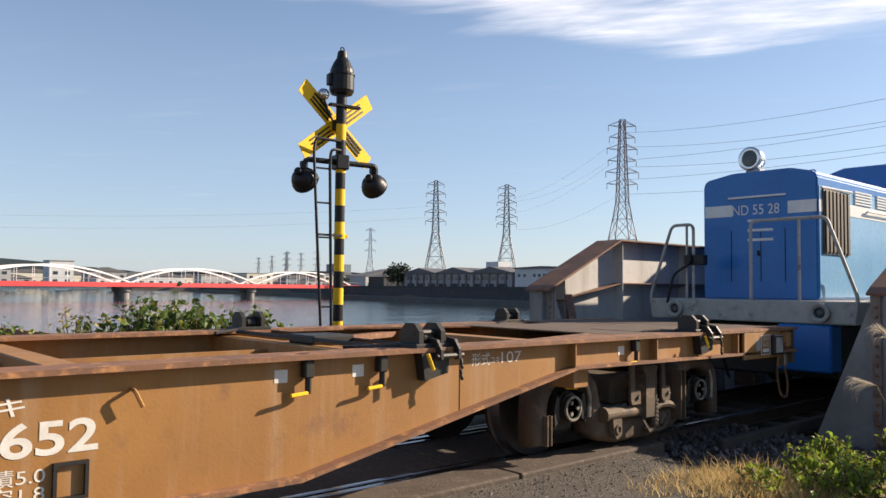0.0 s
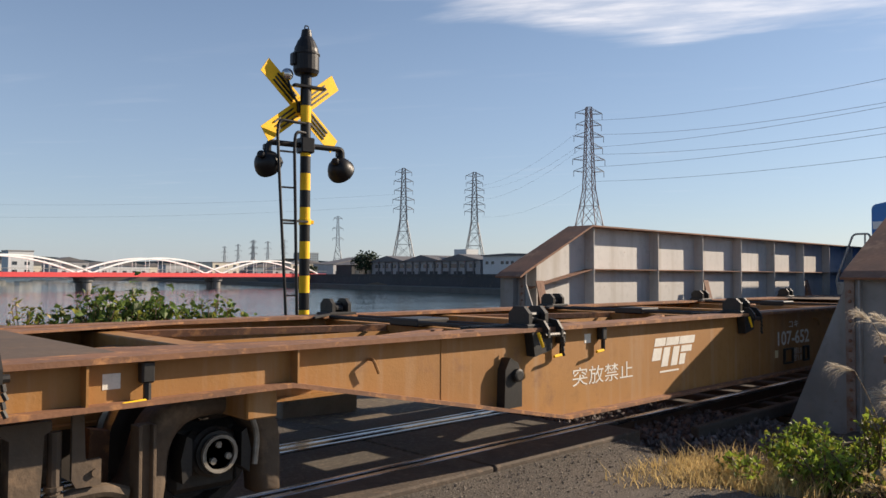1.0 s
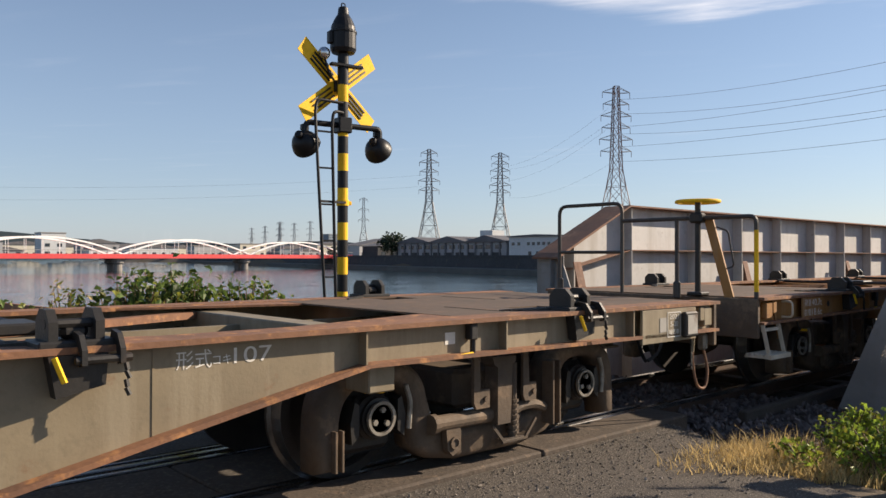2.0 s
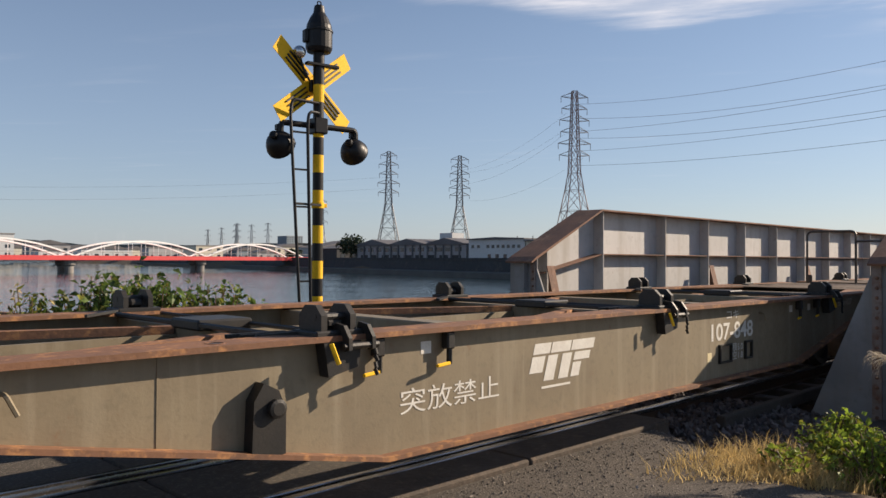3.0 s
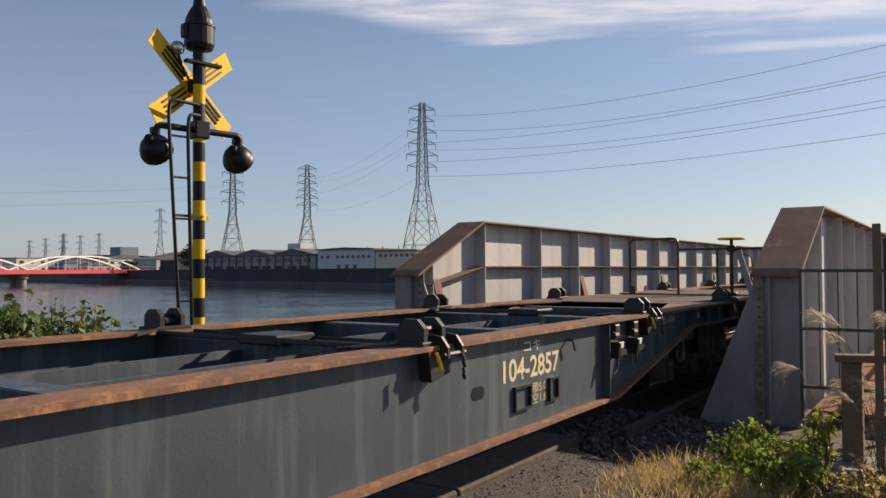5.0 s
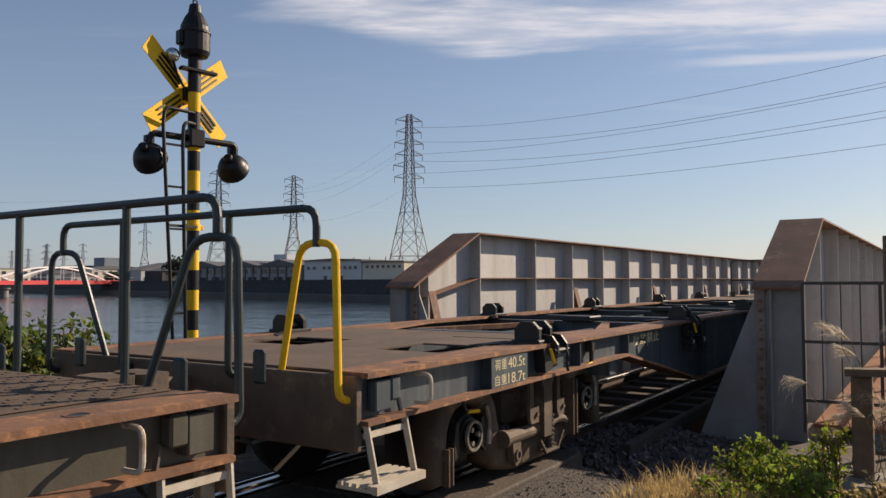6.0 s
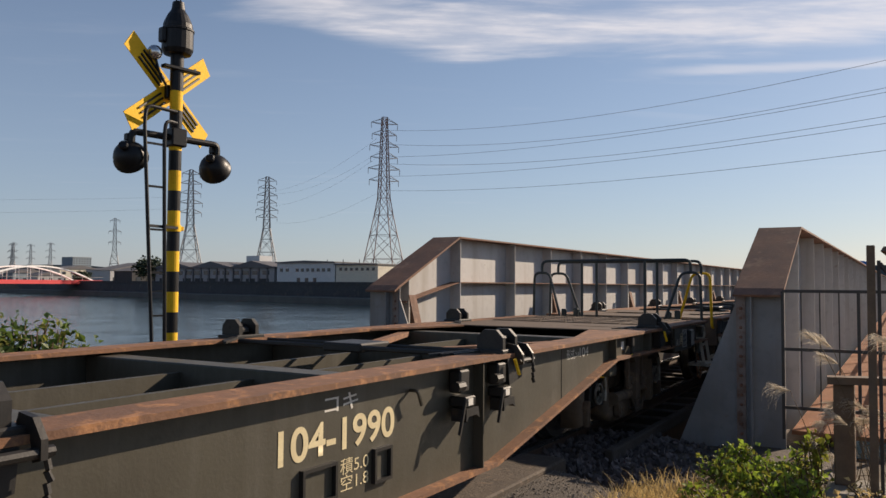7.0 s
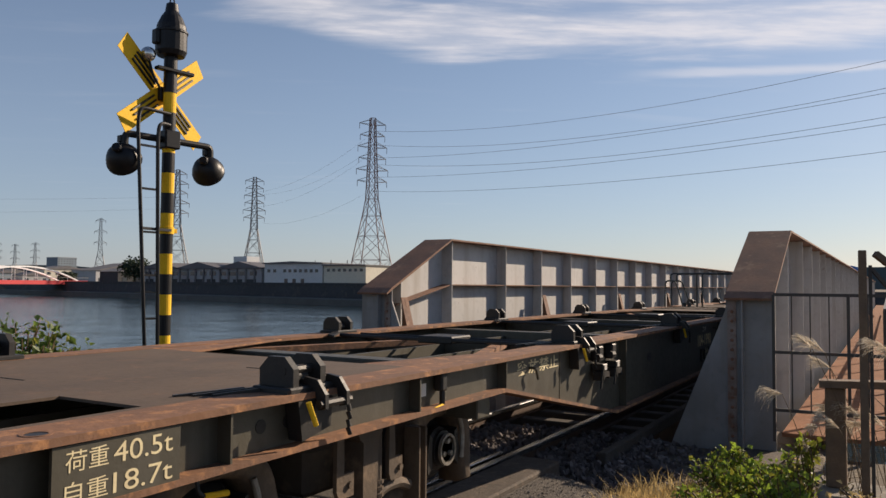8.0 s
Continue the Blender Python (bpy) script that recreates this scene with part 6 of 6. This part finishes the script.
        pipe(bm, [(-9.75, 1.1, 0.99), (-9.75, 1.1, 1.94), (-9.75, 0.25, 1.94), (-9.75, 0.25, 0.99)], 0.021, 0.1, 8)
        rod(bm, (-9.75, 1.1, 1.42), (-9.75, 0.25, 1.42), 0.018, 8)
        hr = part("handrail", bm, m_railpipe, w_, "brown tubular end handrail")
        bm = bmesh.new()
        pipe(bm, [(-9.75, 0.25, 1.75), (-9.75, -1.22, 1.75), (-9.75, -1.22, 1.6)], 0.021, 0.1, 8)
        for y in (-0.4,):
            rod(bm, (-9.75, y, 0.99), (-9.75, y, 1.75), 0.021, 8)
        part("handrail", bm, m_railpipe, w_, "brown tubular end handrail")
        bm = bmesh.new()
        rod(bm, (-9.75, -1.22, 1.62), (-9.75, -1.22, 1.05), 0.022, 8)
        part("grab_rail", bm, m_yellow, w_, "worn yellow grab rail")
        bm = bmesh.new()
        rod(bm, (-9.75, -1.22, 1.05), (-9.75, -1.22, 0.97), 0.0215, 8)
        part("grab_rail_foot", bm, m_railpipe, w_)
        bm = bmesh.new()
        rod(bm, (-9.75, -0.63, 0.9), (-9.75, -0.63, 1.91), 0.028, 10)
        box(bm, -9.83, -9.67, -0.71, -0.55, 0.995, 1.03, 0.01)
        box(bm, -9.81, -9.7, -0.7, -0.56, 1.7, 1.8, 0.02)
        part("brake_spindle", bm, m_black, w_)
        bm = bmesh.new()
        n1, n2, R, r = 36, 8, 0.2, 0.018
        vs = [[bm.verts.new((-9.75 + (R + r * math.cos(q)) * math.cos(p), -0.63 + (R + r * math.cos(q)) * math.sin(p), 1.91 + r * math.sin(q))) for q in (math.tau * j / n2 for j in range(n2))] for p in (math.tau * i / n1 for i in range(n1))]
        for i in range(n1):
            for j in range(n2):
                bm.faces.new((vs[i][j], vs[(i + 1) % n1][j], vs[(i + 1) % n1][(j + 1) % n2], vs[i][(j + 1) % n2]))
        for q in range(4):
            a = math.tau * q / 4 + 0.4
            bar(bm, (-9.75, -0.63, 1.91), (-9.75 + R * math.cos(a), -0.63 + R * math.sin(a), 1.91), 0.03, 0.015)
        part("brake_wheel", bm, m_yellow, w_, "yellow hand brake wheel")
        bm = bmesh.new()
        bar(bm, (-9.71, -0.72, 1.76), (-9.71, -0.94, 0.98), 0.09, 0.02, up=(1, 0, 0))
        part("brake_stay", bm, paint if k == 0 else m_lgrey, w_, "slanted flat stay of the brake stand")
        bm = bmesh.new()
        pipe(bm, [(-9.7, -0.8, 1.66), (-9.7, -0.92, 1.62), (-9.7, -0.98, 1.28), (-9.7, -0.9, 1.26)], 0.009, 0.04, 6)
        part("hook_rod", bm, m_railpipe, w_)
        for y in (-0.45, 1.02):
            bm = bmesh.new()
            box(bm, -9.86, -9.82, y - 0.04, y + 0.04, 0.96, 1.13, 0.015)
            part("end_lug", bm, m_railpipe, w_)
    elif spec["rail"]:
        e = spec["rail"]
        xx = e * 9.86
        bm = bmesh.new()
        pipe(bm, [(xx, 1.06, 1.6), (xx, 1.06, 1.79), (xx, -1.06, 1.79), (xx, -1.06, 1.6)], 0.02, 0.1, 10)
        for y in (-0.45, 0.45):
            pipe(bm, [(xx - e * 0.12, y, 0.93), (xx, y, 0.95), (xx, y, 1.78)], 0.02, 0.05, 10)
        part("handrail", bm, m_railteal, w_, "dark green tubular end handrail")
        for y in (1.06, -1.06):
            bm = bmesh.new()
            s = 1 if y > 0 else -1
            pipe(bm, [(xx - e * 0.1, y - s * 0.33, 0.95), (xx - e * 0.02, y - s * 0.12, 1.62), (xx, y + s * 0.12, 1.62), (xx, y + s * 0.14, 0.88), (xx - e * 0.12, y + s * 0.14, 0.86)], 0.019, 0.09, 10)
            part("grab_hoop", bm, m_yellow if k == 2 and s < 0 else m_railteal, w_, "worn yellow grab hoop" if k == 2 and s < 0 else "dark green grab hoop")
        for y in (-0.75, 0.75):
            bm = bmesh.new()
            box(bm, xx + e * 0.06, xx + e * 0.1, y - 0.04, y + 0.04, 0.93, 1.1, 0.015)
            part("end_lug", bm, m_railteal, w_)
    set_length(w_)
    sets = []
    for u in (-7.1, 7.1):
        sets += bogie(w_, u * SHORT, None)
    return w_, sets


TRAIN = []
TRAIN.append(wagon(0, m_orange, m_flange, "107-652", "107", "ochre-orange rusty bogie container flat wagon, empty", {"load": ("40.7t", "18.6t"), "date": ("2021", "5-20", ""), "steps": (-1,), "rail": "wheel", "locks": (-7.45, -3.48, 0.12, 4.2, 7.75), "plate": -8.82, "panel": 8.88}))
TRAIN.append(wagon(1, m_khaki, m_flange, "107-848", "107", "grey-brown weathered bogie container flat wagon, empty", {"load": ("40.7t", "18.6t"), "date": ("2021", "5-20", "輪西車"), "steps": (-1,), "rail": "wheel", "locks": (-7.4, -3.48, 0.12, 4.15, 7.75), "plate": -8.72, "panel": 8.88}))
TRAIN.append(wagon(2, m_slate, m_flange, "104-2857", "104", "slate-blue bogie container flat wagon with rusty flanges, empty", {"load": ("40.5t", "18.7t"), "date": ("2022", "2-18", "広島車", "A1"), "steps": (-1,), "rail": -1, "locks": (-7.5, -3.5, 0.12, 4.07, 7.55), "plate": -8.4, "panel": 8.76, "slot": (0.70, 0.65), "springs": (3.12, 3.62, -3.1, -3.6)}))
TRAIN.append(wagon(3, m_olive, m_flange_dk, "104-1990", "104", "dark olive-grey bogie container flat wagon, empty", {"load": ("40.5t", "18.7t"), "date": ("2019", "6-14", "広島車", "A1"), "steps": (1,), "rail": 1, "locks": (-7.86, -4.16, -0.33, 3.42, 7.35), "plate": -9.18, "panel": 8.29, "slot": (-1.62, 0.72), "springs": (2.67, 3.2, -3.25, -3.65)}))


def locomotive():
    """Centre-cab diesel; x forward from the rear headstock."""
    lo = thing("diesel_locomotive", pose(9.4, 0, 0), "blue centre-cab diesel shunting locomotive with a white stripe", "locomotive")
    bm = bmesh.new()
    box(bm, 0, 13.4, -1.38, 1.38, 0.98, 1.26, 0.015)
    part("underframe", bm, m_lgrey, lo, "grimy grey underframe and headstock")
    bm = bmesh.new()
    box(bm, 0.25, 13.1, -1.05, 1.05, 0.3, 0.97, 0.03)
    part("tank", bm, m_black, lo)
    bm = bmesh.new()
    box(bm, -0.012, 0.3, -1.1, -0.45, 0.4, 0.972, 0.02)
    part("skirt", bm, m_blue, lo)
    for nm, x0, x1 in (("hood", 0.5, 4.98), ("hood", 8.6, 12.9)):
        bm = bmesh.new()
        prism(bm, [(-0.75, 1.262), (0.84, 1.262), (0.84, 2.86), (0.79, 2.93), (0.4, 3.0), (-0.4, 3.0), (-0.7, 2.93), (-0.75, 2.86)], "x", x0, x1)
        bmesh.ops.bevel(bm, geom=[e for e in bm.edges], offset=0.02, segments=2, affect="EDGES")
        hood = part(nm, bm, m_blue, lo, "blue engine hood")
        if x0 < 1:
            # side sheet in the paler blue, painted as if in sun glare
            bm = bmesh.new()
            box(bm, x0 + 0.04, x1, -0.758, -0.7525, 1.3, 2.74)
            part("side_panel", bm, m_lblue, hood, "blue side panel, coloured pale for sun glare")
            bm = bmesh.new()
            box(bm, x0 + 0.02, x1, -0.764, -0.758, 2.4, 2.56)
            box(bm, x0 - 0.006, x0 - 0.0015, -0.74, -0.37, 2.4, 2.56)
            box(bm, x0 - 0.006, x0 - 0.0015, 0.4, 0.81, 2.4, 2.56)
            for j in range(3):
                box(bm, x0 - 0.006, x0 - 0.0015, -0.17 if j else -0.14, 0.18 if j < 2 else 0.18, 2.31 - 0.13 * j, 2.345 - 0.13 * j)
            part("stripe", bm, m_lwhite, hood, "white painted stripe")
            bm = bmesh.new()
            box(bm, x0 - 0.03, x0 - 0.0015, -0.35, 0.45, 2.64, 2.665)
            part("rain_strip", bm, m_lwhite, hood)
            lettering("ND 55 28", x0 - 0.007, 0.4, 2.41, 0.66, 0.135, m_lwhite, hood, turn=(90, 0, -90))
            bm = bmesh.new()
            for y in (-0.33, 0.0, 0.42):
                box(bm, x0 - 0.004, x0 - 0.0015, y - 0.006, y + 0.006, 1.5, 2.2)
            box(bm, x0 - 0.03, x0 - 0.0015, 0.02, 0.04, 1.85, 1.92)
            part("door_seam", bm, m_pblack, hood)
            # side louvre window
            bm = bmesh.new()
            box(bm, x0 + 0.12, x0 + 0.95, -0.78, -0.759, 1.86, 2.7)
            lou = part("radiator_louvre", bm, m_louvre, hood, "brown slatted radiator opening")
            for j in range(7):
                bm = bmesh.new()
                xx = x0 + 0.15 + j * 0.115
                box(bm, xx, xx + 0.07, -0.8, -0.781, 1.88, 2.68, 0.006)
                part("slat", bm, m_louvre, lou)
            bm = bmesh.new()
            for j in range(5):
                box(bm, x0 + 1.15, x0 + 1.75, -0.78, -0.759, 2.58 + 0.04 * j, 2.6 + 0.04 * j)
                box(bm, x0 + 1.95, x0 + 2.55, -0.78, -0.759, 2.58 + 0.04 * j, 2.6 + 0.04 * j)
            part("vent_grille", bm, m_lwhite, hood)
            bm = bmesh.new()
            pipe(bm, [(x0 + 0.1, -0.76, 2.72), (x0 + 1.0, -0.8, 2.72)], 0.015, 0.02, 6)
            pipe(bm, [(x0 + 1.5, -0.76, 2.46), (x0 + 1.5, -0.81, 2.5), (x0 + 4.0, -0.81, 2.5)], 0.014, 0.02, 6)
            part("grab_bar", bm, m_lwhite, hood)
            bm = bmesh.new()
            m = Matrix.Translation((x0 + 0.2, 0.2, 3.2)) @ Euler((0, radians(-90), 0)).to_matrix().to_4x4()
            lathe(bm, [(0.06, -0.16), (0.13, -0.12), (0.165, 0.0), (0.165, 0.1), (0.15, 0.12), (0.11, 0.1)], m, 24)
            hl = part("headlight", bm, m_chrome, lo, "round chrome-rimmed headlight", smooth=True)
            bm = bmesh.new()
            lathe(bm, [(0.115, 0.1), (0.1, 0.105), (0.03, 0.11)], m, 20)
            part("lens", bm, m_glass, hl)
            bm = bmesh.new()
            box(bm, x0 + 0.12, x0 + 0.3, 0.07, 0.27, 2.98, 3.06, 0.015)
            part("headlight_bracket", bm, m_lgrey, hl)
            bm = bmesh.new()
            for y in (-0.65, 0.62):
                pipe(bm, [(x0 + 0.1, y - 0.04, 2.86), (x0 + 0.1, y - 0.04, 2.95), (x0 + 0.1, y + 0.04, 2.95), (x0 + 0.1, y + 0.04, 2.86)], 0.01, 0.03, 6)
            part("lifting_eye", bm, m_blue, hood)
    bm = bmesh.new()
    prism(bm, [(-1.35, 1.262), (1.35, 1.262), (1.35, 3.2), (1.2, 3.42), (0.65, 3.6), (-0.65, 3.6), (-1.2, 3.42), (-1.35, 3.2)], "x", 5.0, 8.55)
    cab = part("cab", bm, m_blue, lo, "blue driver's cab")
    bm = bmesh.new()
    for s in (-1, 1):
        for a, b in ((5.6, 6.5), (7.2, 8.2)):
            box(bm, a, b, *sorted((s * 1.351, s * 1.36)), 2.3, 2.95)
    for y in (-1.1, 0.85):
        box(bm, 4.985, 4.999, y, y + 0.3, 2.4, 3.05)
    part("cab_window", bm, m_glass, cab)
    # end platform handrails
    for s in (-1, 1):
        bm = bmesh.new()
        pipe(bm, [(0.02, s * 0.1 + (0.0 if s < 0 else 0.62), 1.26), (0.02, s * 0.1 + (0.0 if s < 0 else 0.62), 2.28), (0.02, s * 1.05, 2.28), (0.02, s * 1.4, 1.3), (0.02, s * 1.36, 1.02)], 0.022, 0.08, 8)
        rod(bm, (0.02, s * 0.72 + 0.1 * (s > 0), 1.24), (0.02, s * 0.72 + 0.1 * (s > 0), 2.27), 0.018, 8)
        part("end_handrail", bm, m_lgrey, lo, "pale tubular end handrail")
        bm = bmesh.new()
        m = Matrix.Translation((-0.002, s * 0.98, 1.12)) @ Euler((0, radians(-90), 0)).to_matrix().to_4x4()
        lathe(bm, [(0.12, 0.0), (0.12, 0.06), (0.1, 0.07), (0.07, 0.05), (0.07, 0.02)], m, 18)
        lp = part("tail_lamp", bm, m_lgrey, lo, "round tail lamp in the headstock")
        bm = bmesh.new()
        lathe(bm, [(0.066, 0.021), (0.03, 0.04)], m, 14)
        part("lens", bm, m_glass, lp)
    bm = bmesh.new()
    pipe(bm, [(1.35, -1.3, 1.26), (1.35, -1.3, 2.1), (1.85, -1.3, 2.1), (1.85, -1.3, 1.26)], 0.02, 0.08, 8)
    part("side_handrail", bm, m_lgrey, lo)
    bm = bmesh.new()
    box(bm, -0.95, 0.0, -0.1, 0.1, 0.72, 0.94, 0.02)
    part("coupler", bm, m_bogie, lo)
    bm = bmesh.new()
    pipe(bm, [(-0.02, 0.75, 1.9), (-0.05, 0.72, 1.75), (-0.03, 1.0, 1.6), (-0.03, 1.1, 1.2)], 0.02, 0.1, 6)
    box(bm, -0.02, 0.1, 0.55, 0.85, 1.72, 1.86, 0.01)
    part("cable_box", bm, m_pblack, lo)
    for x in (2.2, 4.0, 9.4, 11.2):
        bm = bmesh.new()
        for s in (-1, 1):
            m = Matrix.Translation((0, s * 0.5, 0)) @ Euler((radians(90 * -s), 0, 0)).to_matrix().to_4x4()
            lathe(bm, [(0.08, -0.02), (0.455, -0.02), (0.43, 0.012), (0.42, 0.11), (0.36, 0.112), (0.1, 0.1)], m, 32)
        rod(bm, (0, -0.9, 0), (0, 0.9, 0), 0.09, 12)
        ws = part("wheelset", bm, m_wheel, lo)
        ws.location = (x, 0, AXLE)
        TRAIN_WHEELS.append((ws, x))
    return lo


TRAIN_WHEELS = []
LOCO = locomotive()


# ---- movement: the whole train runs on towards the bridge at a steady speed ----
def motions():
    stops = [0.0, 2.0, 4.0, 6.0, 8.0]
    for k, (w_, sets) in enumerate(TRAIN):
        walk(w_, [(t, pose(LEAD - PITCH * k + SPEED * t, 0, 0)) for t in stops])
    walk(LOCO, [(t, pose(9.4 + SPEED * t, 0, 0)) for t in stops])
    turn = math.degrees(SPEED / AXLE)
    times = [i / 15 for i in range(121)]
    for sets in [s for _, s in TRAIN] + [TRAIN_WHEELS]:
        for ws, e in sets:
            walk(ws, [(t, pose(e, 0, AXLE, 0, turn * t % 360, 0)) for t in times])


motions()
